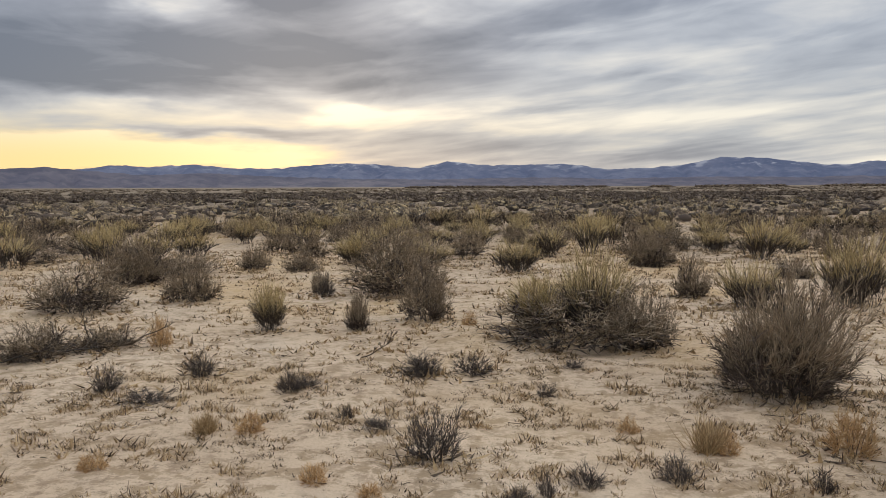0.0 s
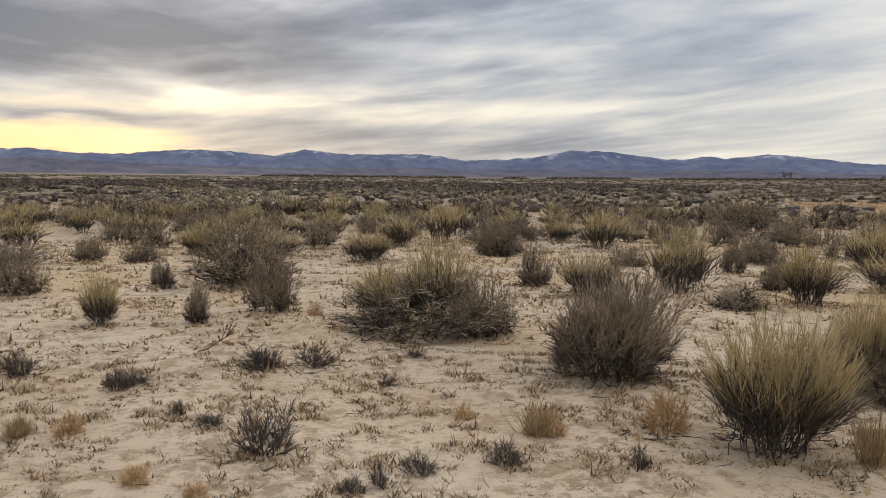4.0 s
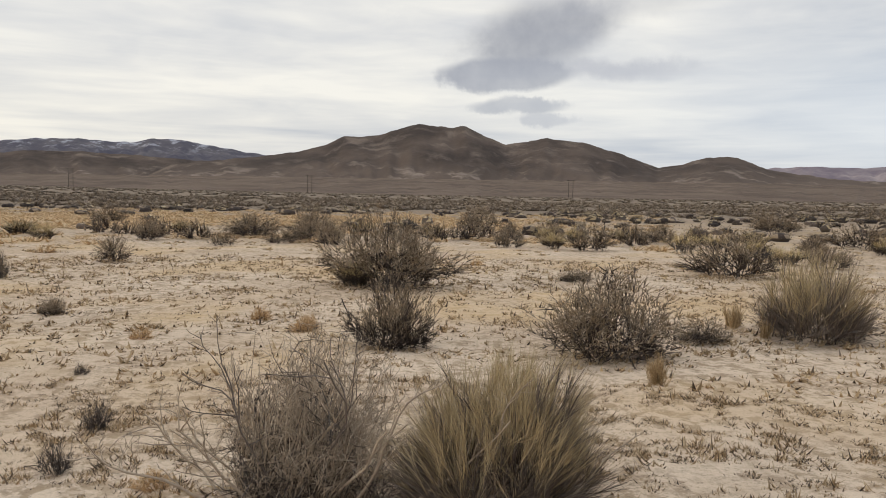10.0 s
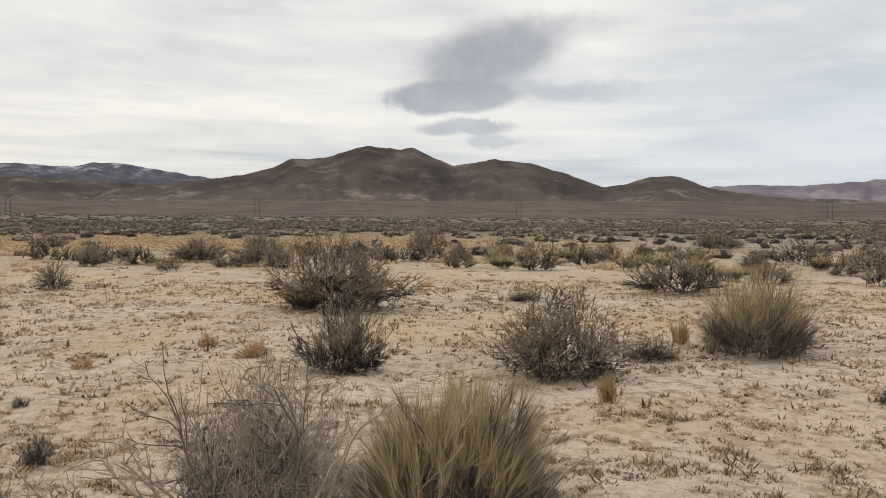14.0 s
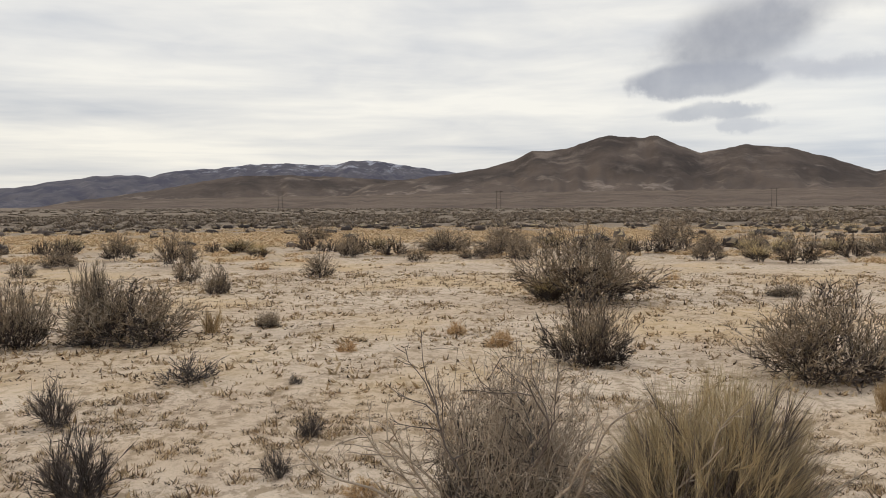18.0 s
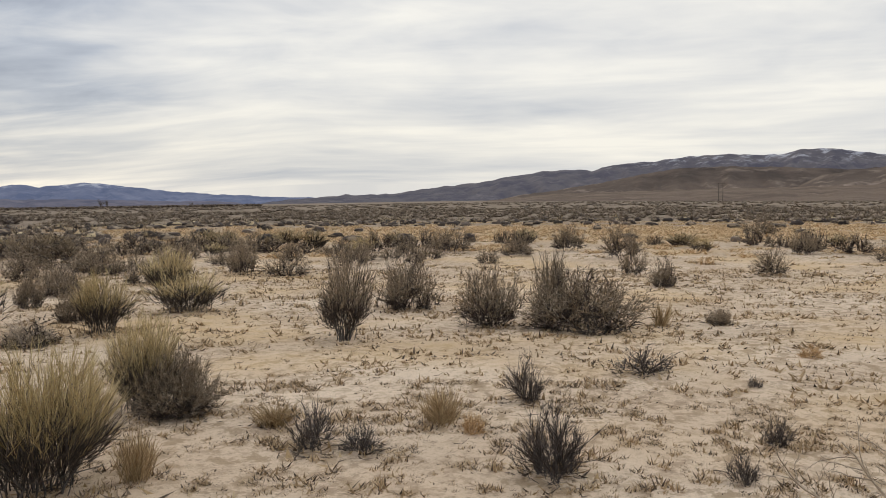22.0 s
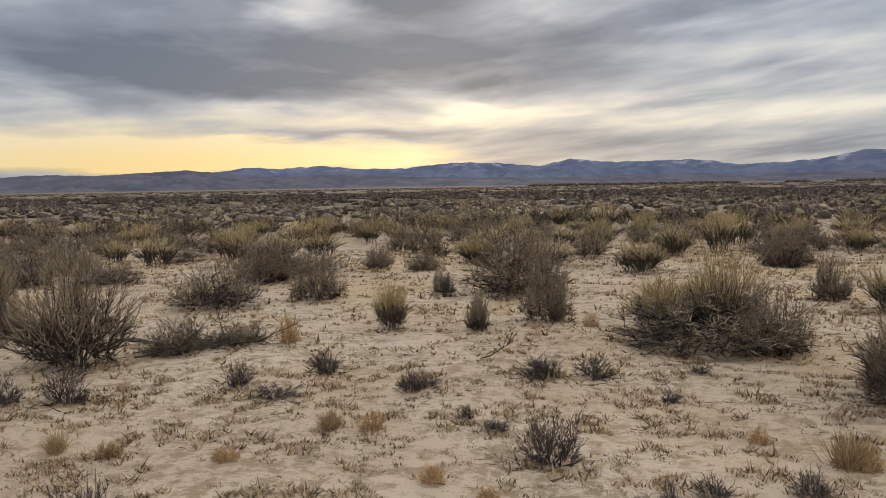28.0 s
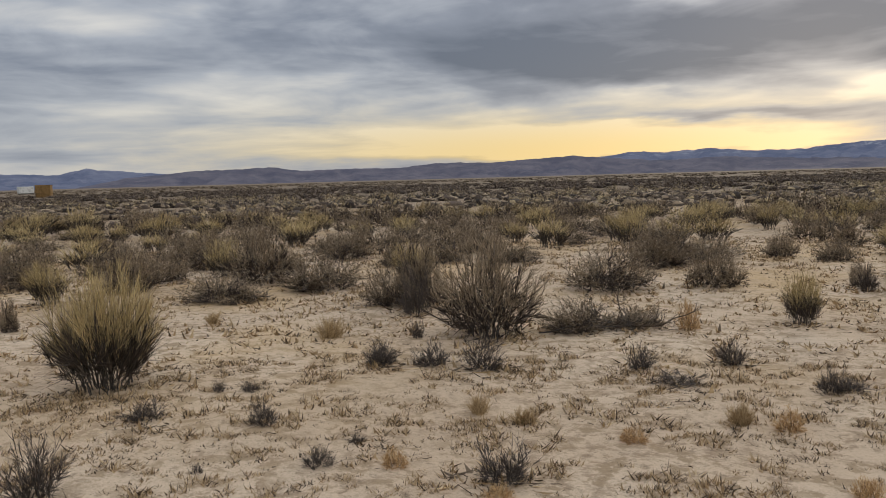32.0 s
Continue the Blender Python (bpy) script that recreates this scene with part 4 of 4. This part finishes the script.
def joined(*shapes):
    vs, fs, ss, at = [], [], [], 0
    for v, f, s in shapes:
        vs.append(v), fs.append(f + at), ss.append(s)
        at += len(v)
    return np.concatenate(vs), np.concatenate(fs), np.concatenate(ss)


def scatter(rng, n, r0, r1, b0=WEST, b1=EAST):
    r = np.sqrt(rng.uniform(r0 ** 2, r1 ** 2, n))
    b = np.radians(rng.uniform(b0, b1, n))
    return np.stack([r * np.sin(b), r * np.cos(b)], 1)


def cover(p):
    """How thick the shrubs stand, 0 to 1."""
    r, b = np.hypot(p[:, 0], p[:, 1]), np.degrees(np.arctan2(p[:, 0], p[:, 1]))
    inner = np.interp(b, [-75, -42, -38, 28, 34, 58, 66, 155], [11, 11, 14.5, 14.5, 17, 22, 25, 21])
    thick = np.interp(b, [-75, 5, 24, 45, 62, 92, 106, 155], [0.82, 0.68, 0.50, 0.34, 0.10, 0.12, 0.26, 0.30])
    beyond = np.clip((r - 58) / 22, 0, 1)
    thick = np.maximum(thick, 0.8 * beyond)
    patchy = np.clip(0.75 + 0.7 * waves(p[:, 0], p[:, 1], 17.0, 71, 3), 0.12, 1.2)
    grass = straw_cover(p[:, 0], p[:, 1]) * (r < 80) * (b > 30)
    thick = thick * np.interp(r, [14, 32], [0.55, 1.0])
    return np.where(r < inner, 0, thick * patchy * (1 - 0.85 * grass))


def clear_of(p, gap):
    q = np.array(PLACED)
    d = np.hypot(p[:, 0, None] - q[:, 0], p[:, 1, None] - q[:, 1])
    return (d > gap + 0.45 * q[:, 2]).all(1)


rng = np.random.default_rng(5)
# shrubs that can still be told apart, one by one
p = scatter(rng, 5200, 10.5, 34)
p = p[(rng.uniform(0, 1, len(p)) < cover(p)) & clear_of(p, 0.55)]
kept = []
for q in p:
    if all(math.hypot(q[0] - k[0], q[1] - k[1]) > 0.95 for k in kept):
        kept.append(q)
kept.sort(key=lambda q: math.hypot(q[0], q[1]))
rest = {"sagebrush": [], "rabbitbrush": []}
room = {"sagebrush": 150, "rabbitbrush": 100}
for x, y in kept:
    kind = "rabbitbrush" if random.random() < 0.32 else "sagebrush"
    if room[kind] == 0:
        rest[kind].append((x, y))
        continue
    room[kind] -= 1
    if kind == "rabbitbrush":
        R(float(x), float(y), random.uniform(0.7, 1.3), random.uniform(0.45, 0.72))
    else:
        S(float(x), float(y), random.uniform(0.7, 1.5), random.uniform(0.36, 0.64))


def dome(g, seg, r, h, levels=((0.0, 0.80), (0.42, 1.0), (0.80, 0.66))):
    """A lumpy rounded heart of a shrub; its top faces carry the tips' tone."""
    rings = []
    for z, q in levels:
        a_ = np.arange(seg) * 2 * np.pi / seg + g.uniform(0, 1)
        rr = r * q * g.uniform(0.72, 1.2, seg)
        rings.append(np.stack([rr * np.cos(a_), rr * np.sin(a_), np.full(seg, h * z) * g.uniform(0.85, 1.12, seg)], 1))
    v = np.concatenate([*rings, [[0, 0, h]]])
    f, slot = [], []
    for k in range(len(levels) - 1):
        for i in range(seg):
            a_, b_ = k * seg + i, k * seg + (i + 1) % seg
            f += [(a_, b_, b_ + seg), (a_, b_ + seg, a_ + seg)]
            slot += [0 if k == 0 else int(g.uniform() < 0.3)] * 2
    for i in range(seg):
        f.append(((len(levels) - 1) * seg + i, (len(levels) - 1) * seg + (i + 1) % seg, len(v) - 1))
        slot.append(int(g.uniform() < 0.5))
    return v, np.array(f), np.array(slot)


def field_mound(seed, kind, n):
    """A small mound for the thick of the scrub: twig tone inside, darkened for inner shade, paler tips."""
    g = np.random.default_rng(seed)
    _, b_, inner, outer = bush_strands(g, BUSHES[kind], "back")
    parts = [dome(g, 7, 0.34, 0.56)] if n < 60 else []
    for slot, pts, r in ((0, b_[0], 0.012), (0, inner[0], 0.019), (1, outer[0], 0.014)):
        pts = pts[g.permutation(len(pts))[:n * (1 + slot)]]
        v, f = blades(g, pts, r * 1.2)
        parts.append((v, f, np.full(len(f), slot)))
    return joined(*parts)


low_sage = [field_mound(80 + i, "sagebrush", 17) for i in range(3)]
low_rabbit = [field_mound(180 + i, "rabbitbrush", 17) for i in range(3)]
p = scatter(rng, 11000, 34, 75)
p = p[rng.uniform(0, 1, len(p)) < 0.55 * cover(p)]
rng.shuffle(p)
for kind, mats, label in (("sagebrush", [SAGE, SAGE_TIP], "grey-brown sagebrush scrub across the flat"),
                          ("rabbitbrush", [RABBIT, BUNCH_TIP], "straw-topped rabbitbrush scattered over the flat")):
    q = np.array(rest[kind])
    n = len(q)
    tile(kind + "_field", field_mound(77, kind, 170), q, rng.uniform(0.8, 1.6, n), rng.uniform(0.45, 0.8, n), mats, label, "scrub")
for i in range(3):
    part_ = p[i::3]
    cut = int(len(part_) * 0.80)
    n = len(part_)
    wide, tall = rng.uniform(0.8, 1.8, n), rng.uniform(0.40, 0.75, n)
    tile("sagebrush_field", low_sage[i], part_[:cut], wide[:cut], tall[:cut], [SAGE, SAGE_TIP], "grey-brown sagebrush scrub across the flat", "scrub")
    tile("rabbitbrush_field", low_rabbit[i], part_[cut:], wide[cut:], tall[cut:] * 1.2, [RABBIT, BUNCH_TIP], "straw-topped rabbitbrush scattered over the flat", "scrub")
g = np.random.default_rng(301)
far_bush = joined(dome(g, 5, 0.27, 0.42, ((0.0, 0.9), (0.55, 0.9))), spikes(g, 24, 1.45, 0.055, (0.40, 0.72), 0.15, 0, 0.1), spikes(g, 17, 1.35, 0.045, (0.5, 0.85), 0.15, 1, 0.2))
p = scatter(rng, 9500, 70, 190)
p = p[rng.uniform(0, 1, len(p)) < 0.95 * cover(p)]
n = len(p)
# scrub toward the sun is backlit: its darker tone is put into the materials
wide, tall, backlit_ = rng.uniform(1.0, 2.2, n), rng.uniform(0.6, 1.15, n), np.degrees(np.arctan2(p[:, 0], p[:, 1])) < 28
tile("distant_scrub", far_bush, p[backlit_], wide[backlit_], tall[backlit_], [SAGE, SCRUB], "sagebrush plain in the middle distance, toned dark as backlit", "scrub")
tile("distant_scrub", far_bush, p[~backlit_], wide[~backlit_], tall[~backlit_], [SCRUB, FAR_TIP], "grey-brown sagebrush plain in the middle distance", "scrub")
clump = joined(dome(g, 5, 0.36, 0.42, ((0.0, 0.9), (0.5, 0.9))), spikes(g, 7, 1.4, 0.11, (0.4, 0.65), 0.22, 0, 0.1), spikes(g, 7, 1.3, 0.10, (0.5, 0.75), 0.22, 1, 0.2))
p = scatter(rng, 9000, 185, 720)
p = p[rng.uniform(0, 1, len(p)) < cover(p)]
n = len(p)
tile("far_scrub", clump, p, rng.uniform(2.0, 5.0, n), rng.uniform(0.8, 1.6, n), [SCRUB, FAR_TIP], "far grey-brown scrub reaching to the hills", "scrub")

# dry grass and litter on the sand
def pad(seed, n, r, dark, bursts, tall=(0.5, 1.0)):
    """A low uneven cushion of dry grass: a few bursts of short blades side by side, with a share of dark dead ones."""
    g = np.random.default_rng(seed)
    heart = g.normal(0, 0.20, (bursts, 3)) * (1, 1, 0)
    size = g.uniform(0.45, 1.0, bursts)
    which = g.integers(0, bursts, n)
    at = heart[which] + g.normal(0, 0.055, (n, 3)) * (1, 1, 0)
    ways = cone_way(g, n, 1.45)
    end = at + ways * (g.uniform(*tall, n) * size[which])[:, None] * (0.26, 0.26, 1.0)
    end[:, 2] = np.maximum(end[:, 2], 0.05)
    v, f = blades(g, np.stack([at, end], 1), r)
    return v, f, (g.uniform(0, 1, len(f)) < dark).astype(int)


tuft = [pad(400 + i, 105, 0.020, 0.24, 4) for i in range(5)]
far_tuft = [pad(405 + i, 24, 0.040, 0.16, 3) for i in range(4)]
dark_tuft = [pad(410 + i, 85, 0.020, 0.55, 5) for i in range(5)]
far_dark = [pad(420 + i, 18, 0.040, 0.45, 4) for i in range(4)]


def patches(p, scale, seed, lo, hi):
    return np.clip((waves(p[:, 0], p[:, 1], scale, seed, 3) - lo) / (hi - lo), 0, 1)


def near_mats(name, shapes, count, r0, r1, seed, scale, wide, tall, label, category):
    """Low plants in patches over the near sand."""
    p = scatter(rng, count, r0, r1)
    p = p[rng.uniform(0, 1, len(p)) < 0.14 + 0.86 * patches(p, scale, seed, -0.30, 0.50)]
    for i, shape in enumerate(shapes):
        q = p[i::len(shapes)]
        size = rng.uniform(0.10, 1, len(q)) ** 1.4
        tile(name, shape, q, wide[0] + (wide[1] - wide[0]) * size, tall[0] + (tall[1] - tall[0]) * size, [CUSHION, LITTER], label, category)


near_mats("dry_grass", tuft, 5600, 2.2, 7.5, 501, 1.1, (0.12, 0.46), (0.033, 0.108), "low straw-coloured grass cushions on sand", "grass")
near_mats("dry_grass", far_tuft, 20000, 7.5, 21, 501, 1.8, (0.16, 0.58), (0.042, 0.122), "low straw-coloured grass cushions on sand", "grass")
near_mats("ground_litter", dark_tuft, 4600, 2.2, 7.5, 502, 0.9, (0.10, 0.42), (0.024, 0.070), "low dark mats of dead leaves and twigs", "litter")
near_mats("ground_litter", far_dark, 15000, 7.5, 21, 502, 1.5, (0.12, 0.50), (0.03, 0.086), "low dark mats of dead leaves and twigs", "litter")
# litter gathers under and round the shrubs
skirt = []
for x, y, wide in PLACED:
    if wide > 0.3 and math.hypot(x, y) < 24:
        m_ = int(9 * wide + 3)
        b_ = rng.uniform(0, 2 * np.pi, m_)
        d_ = wide * rng.uniform(0.1, 0.62, m_)
        skirt.append(np.stack([x + d_ * np.cos(b_), y + d_ * np.sin(b_)], 1))
p = np.concatenate(skirt)
n = len(p)
tile("shrub_litter", joined(spikes(np.random.default_rng(480), 5, 1.3, 0.05, (0.35, 0.65), 0.2, 0, 0.05), spikes(np.random.default_rng(481), 9, 1.3, 0.05, (0.3, 0.62), 0.2, 1, 0.05)), p, rng.uniform(0.15, 0.40, n), rng.uniform(0.05, 0.15, n), [STRAW, LITTER], "brown leaf litter and dead grass below the shrubs", "litter")
# broken twigs lying about
p = scatter(rng, 900, 2.2, 11)
start = np.concatenate([p, terrain(p[:, 0], p[:, 1])[:, None] + 0.006], 1)
ways = rng.normal(0, 1, start.shape) * (1, 1, 0.06)
v, f = tubes(rng, grow(rng, start, ways, 0.03 + 0.15 * rng.uniform(0, 1, len(p)) ** 2.5, 2, 0.35, 0.0), 0.0032, 0.0016)
tagged(new("fallen_twig_litter", make_mesh("fallen_twig_litter", v, f, LITTER)), "thin dark broken twigs on the sand", "litter", kind="stuff")
p = scatter(rng, 15000, 17, 50)
p = p[rng.uniform(0, 1, len(p)) < 0.10 + 0.8 * patches(p, 3.4, 503, -0.2, 0.6)]
n = len(p)
tile("dry_grass", joined(spikes(np.random.default_rng(431), 14, 1.3, 0.07, (0.3, 0.65), 0.24, 0, 0.05), spikes(np.random.default_rng(432), 3, 1.5, 0.07, (0.3, 0.6), 0.3, 1, 0.0)),
     p, rng.uniform(0.15, 0.45, n), rng.uniform(0.05, 0.22, n), [STRAW, LITTER], "dry grass between the shrubs", "grass")
p = scatter(rng, 7000, 26, 76, 30, 116)
p = p[rng.uniform(0, 1, len(p)) < straw_cover(p[:, 0], p[:, 1])]
n = len(p)
tile("straw_meadow", joined(spikes(np.random.default_rng(441), 26, 0.8, 0.045, (0.5, 0.8), 0.25, 0, 0.1)),
     p, rng.uniform(0.5, 1.0, n), rng.uniform(0.12, 0.30, n), [MEADOW], "belt of bright straw grass beyond the open sand", "grass")


# ---------------------------------------------------------------- far things
def part(name, mesh, parent, label=""):
    ob = new(name, mesh)
    ob.parent = parent
    return tagged(ob, label)


def box_mesh(name, size, at, mat, bevel=0.03):
    bm = bmesh.new()
    bmesh.ops.create_cube(bm, size=1.0)
    bmesh.ops.scale(bm, vec=size, verts=bm.verts)
    bmesh.ops.bevel(bm, geom=bm.edges[:], offset=bevel, segments=1, affect="EDGES")
    bmesh.ops.translate(bm, vec=at, verts=bm.verts)
    me = bpy.data.meshes.new(name)
    bm.to_mesh(me)
    bm.free()
    me.materials.append(mat)
    return me


def rod_mesh(name, a, b, r0, r1, mat, sides=8):
    pts = np.array([[a, (np.array(a) + np.array(b)) / 2, b]], float)
    v, f = tubes(np.random.default_rng(3), pts, r0, r1, sides)
    return make_mesh(name, v, f, mat)


def at_bearing(bearing, away):
    x, y = away * math.sin(radians(bearing)), away * math.cos(radians(bearing))
    return x, y, float(terrain(x, y))


def utility_pole(bearing, away, tall):
    """Two wooden posts with a crossarm and insulators."""
    root = new("utility_pole")
    root.matrix_basis = Matrix.Translation(at_bearing(bearing, away)) @ pose(0, 0, 0, 0, 0, -bearing + 35)
    for x in (-1.9, 1.9):
        part("post", rod_mesh("post", (x, 0, -0.3), (x, 0, tall), 0.24, 0.17, WOOD), root)
        part("insulator", rod_mesh("insulator", (x, 0, tall - 0.9), (x, 0, tall - 1.6), 0.12, 0.12, WOOD, 6), root)
    part("crossarm", box_mesh("crossarm", (7.4, 0.22, 0.30), (0, 0, tall - 0.7), WOOD), root)
    part("brace", rod_mesh("brace", (-1.9, 0, tall - 4.5), (1.9, 0, tall - 1.2), 0.09, 0.09, WOOD, 6), root)
    return tagged(root, "weathered two-post wooden power line pole on the slope", "utility pole", "power line poles")


for bearing, away, tall in ((75.0, 640.0, 14.0), (90.4, 600.0, 13.5), (108.8, 600.0, 13.5), (129.1, 620.0, 13.0)):
    utility_pole(bearing, away, tall)


def bare_tree(bearing, away, tall, seed):
    g = np.random.default_rng(seed)
    root = new("bare_tree")
    root.matrix_basis = Matrix.Translation(at_bearing(bearing, away))
    a = grow(g, np.zeros((1, 3)), np.array([[0.05, 0, 1.0]]), np.array([tall * 0.5]), 3, 0.08, 0.1)
    b = grow(g, *fork(g, a, 9, 0.4, 1.0, 0.55, (0.7, 1.1)), 3, 0.16, 0.15)
    c = grow(g, *fork(g, b, 12, 0.2, 1.0, 0.45, (0.3, 0.6)), 2, 0.16, 0.15)
    for name, pts, r in (("trunk", a, 0.22), ("limb_work", b, 0.10), ("twig_crown", c, 0.05)):
        v, f = tubes(g, pts, r, r * 0.4)
        tagged(part(name, make_mesh(name, v, f, WOOD), root), kind="" if name == "trunk" else "stuff")
    return tagged(root, "small dark leafless tree far out on the plain", "tree", "bare trees")


bare_tree(32.9, 560.0, 7.5, 1)
bare_tree(33.3, 570.0, 6.0, 2)
bare_tree(38.6, 640.0, 4.5, 3)
# dark brush along a far wash
g = np.random.default_rng(9)
b_ = g.uniform(-4, 46, 900)
keep_ = waves(b_, 0 * b_, 9.0, 77, 3) > -0.25
b_ = np.radians(b_[keep_])
r_ = g.uniform(760, 860, len(b_))
tile("brush_line", clump, np.stack([r_ * np.sin(b_), r_ * np.cos(b_)], 1), g.uniform(5, 11, len(b_)), g.uniform(3.0, 6.5, len(b_)), [LITTER, LITTER],
     "dark line of tall brush along a far wash", "scrub")


def trailer(bearing, away):
    """A small white box trailer on two wheels."""
    white, dark = plain("white_paint", (0.78, 0.78, 0.76), 0.5), plain("black_rubber", (0.03, 0.03, 0.03), 0.9)
    root = new("box_trailer")
    root.matrix_basis = Matrix.Translation(at_bearing(bearing, away)) @ pose(0, 0, 0, 0, 0, -bearing + 12)
    part("body", box_mesh("body", (2.5, 1.6, 1.25), (0, 0, 1.55), white, 0.06), root)
    part("chassis", box_mesh("chassis", (2.3, 1.3, 0.14), (0, 0, 0.84), dark), root)
    part("tow_bar", box_mesh("tow_bar", (1.1, 0.12, 0.12), (1.7, 0, 0.80), dark), root)
    for x in (-0.9, 0.9):
        for y in (-0.78, 0.78):
            part("wheel", rod_mesh("wheel", (x, y - 0.1, 0.36), (x, y + 0.1, 0.36), 0.36, 0.36, dark, 14), root)
    return tagged(root, "small white box trailer parked far out in the scrub", "trailer")


def container(bearing, away):
    rust = plain("yellow_rusty_steel", (0.30, 0.185, 0.075), 0.8)
    root = new("steel_container")
    root.matrix_basis = Matrix.Translation(at_bearing(bearing, away)) @ pose(0, 0, 0, 0, 0, -bearing - 10)
    part("shell", box_mesh("shell", (2.6, 2.3, 2.2), (0, 0, 1.15), rust, 0.05), root)
    for x in (-1.0, -0.5, 0.0, 0.5, 1.0):
        part("rib", box_mesh("rib", (0.09, 2.42, 2.1), (x, 0, 1.15), rust, 0.01), root)
    part("lid", box_mesh("lid", (2.7, 2.4, 0.12), (0, 0, 2.31), rust), root)
    return tagged(root, "yellow-brown rusty steel container in the far scrub", "container")


trailer(-63.0, 165.0)
container(-61.95, 168.0)


# ---------------------------------------------------------------- dead wood
def dead_branch(x, y, bearing, length, rise, seed, mat, label):
    """A bare crooked branch with thorny side twigs."""
    g = np.random.default_rng(seed)
    root = new("dead_branch")
    root.matrix_basis = Matrix.Translation((x, y, float(terrain(x, y))))
    way_ = np.array([[math.sin(radians(bearing)), math.cos(radians(bearing)), rise]])
    a = grow(g, np.array([[0, 0, 0.02]]), way_, np.array([length]), 7, 0.16, 0.02)
    b = grow(g, *fork(g, a, 9, 0.15, 1.0, 0.55, (0.22, 0.48)), 5, 0.22, 0.05)
    c = grow(g, *fork(g, b, 7, 0.1, 1.0, 0.6, (0.12, 0.35)), 3, 0.25, 0.05)
    for name, pts, r in (("limb", a, 0.0085), ("side_wood", b, 0.0040), ("thorn_twiggery", c, 0.0022)):
        pts = pts.copy()
        pts[..., 2] = np.maximum(pts[..., 2], 0.004)
        v, f = tubes(g, pts, r, r * 0.45, 5 if name == "limb" else 3)
        tagged(part(name, make_mesh(name, v, f, mat), root), kind="" if name == "limb" else "stuff")
    return tagged(root, label, "branch", "dead branches")


dead_branch(4.26, -0.92, 192, 0.80, 0.42, 11, PALE, "bleached forked dead branch leaning against a rabbitbrush")
dead_branch(4.28, -1.53, 175, 0.50, 0.75, 12, PALE, "bleached thorny dead branch in front of a rabbitbrush")
dead_branch(4.18, -1.67, 215, 0.50, 0.60, 13, PALE, "bleached thorny dead branch in front of a rabbitbrush")
dead_branch(4.42, -0.45, 195, 0.95, 2.4, 14, GREY, "dark bare branch standing up from a spiny shrub")
dead_branch(4.40, -0.40, 15, 0.80, 1.6, 18, GREY, "dark bare branch standing up from a spiny shrub")
dead_branch(-0.82, 7.25, 100, 0.35, 0.25, 15, LITTER, "dark dead branch lying on the sand")
dead_branch(-4.16, 7.08, 75, 0.9, 0.12, 16, BARK, "dark fallen branches lying beside a greasewood shrub")
dead_branch(-3.85, 7.93, 110, 0.8, 0.10, 17, BARK, "dark fallen branches lying beside a greasewood shrub")
for i in range(15):
    x, y = -4.55 + 0.085 * i + random.uniform(-0.1, 0.1), 7.72 + random.uniform(-0.22, 0.22)
    dead_branch(x, y, random.uniform(40, 140) + 180 * (i % 2), random.uniform(0.30, 0.60), random.uniform(0.02, 0.25), 40 + i, LITTER, "dark fallen dead branches heaped on the sand")
for i, (x, y, bearing, rise) in enumerate(((4.60, -0.11, 20, 0.8), (4.46, -0.26, 330, 1.2), (4.56, -0.34, 200, 1.6), (4.41, -0.51, 170, 1.0), (4.45, -0.62, 230, 0.8), (4.35, -0.73, 190, 1.3), (4.67, -0.19, 300, 1.9), (4.58, -0.57, 120, 2.2), (4.56, -0.68, 60, 1.5), (4.57, -0.03, 350, 0.5))):
    dead_branch(x, y, bearing, 0.62, rise, 70 + i, PALE, "bleached thorny twig rising out of a spiny shrub")
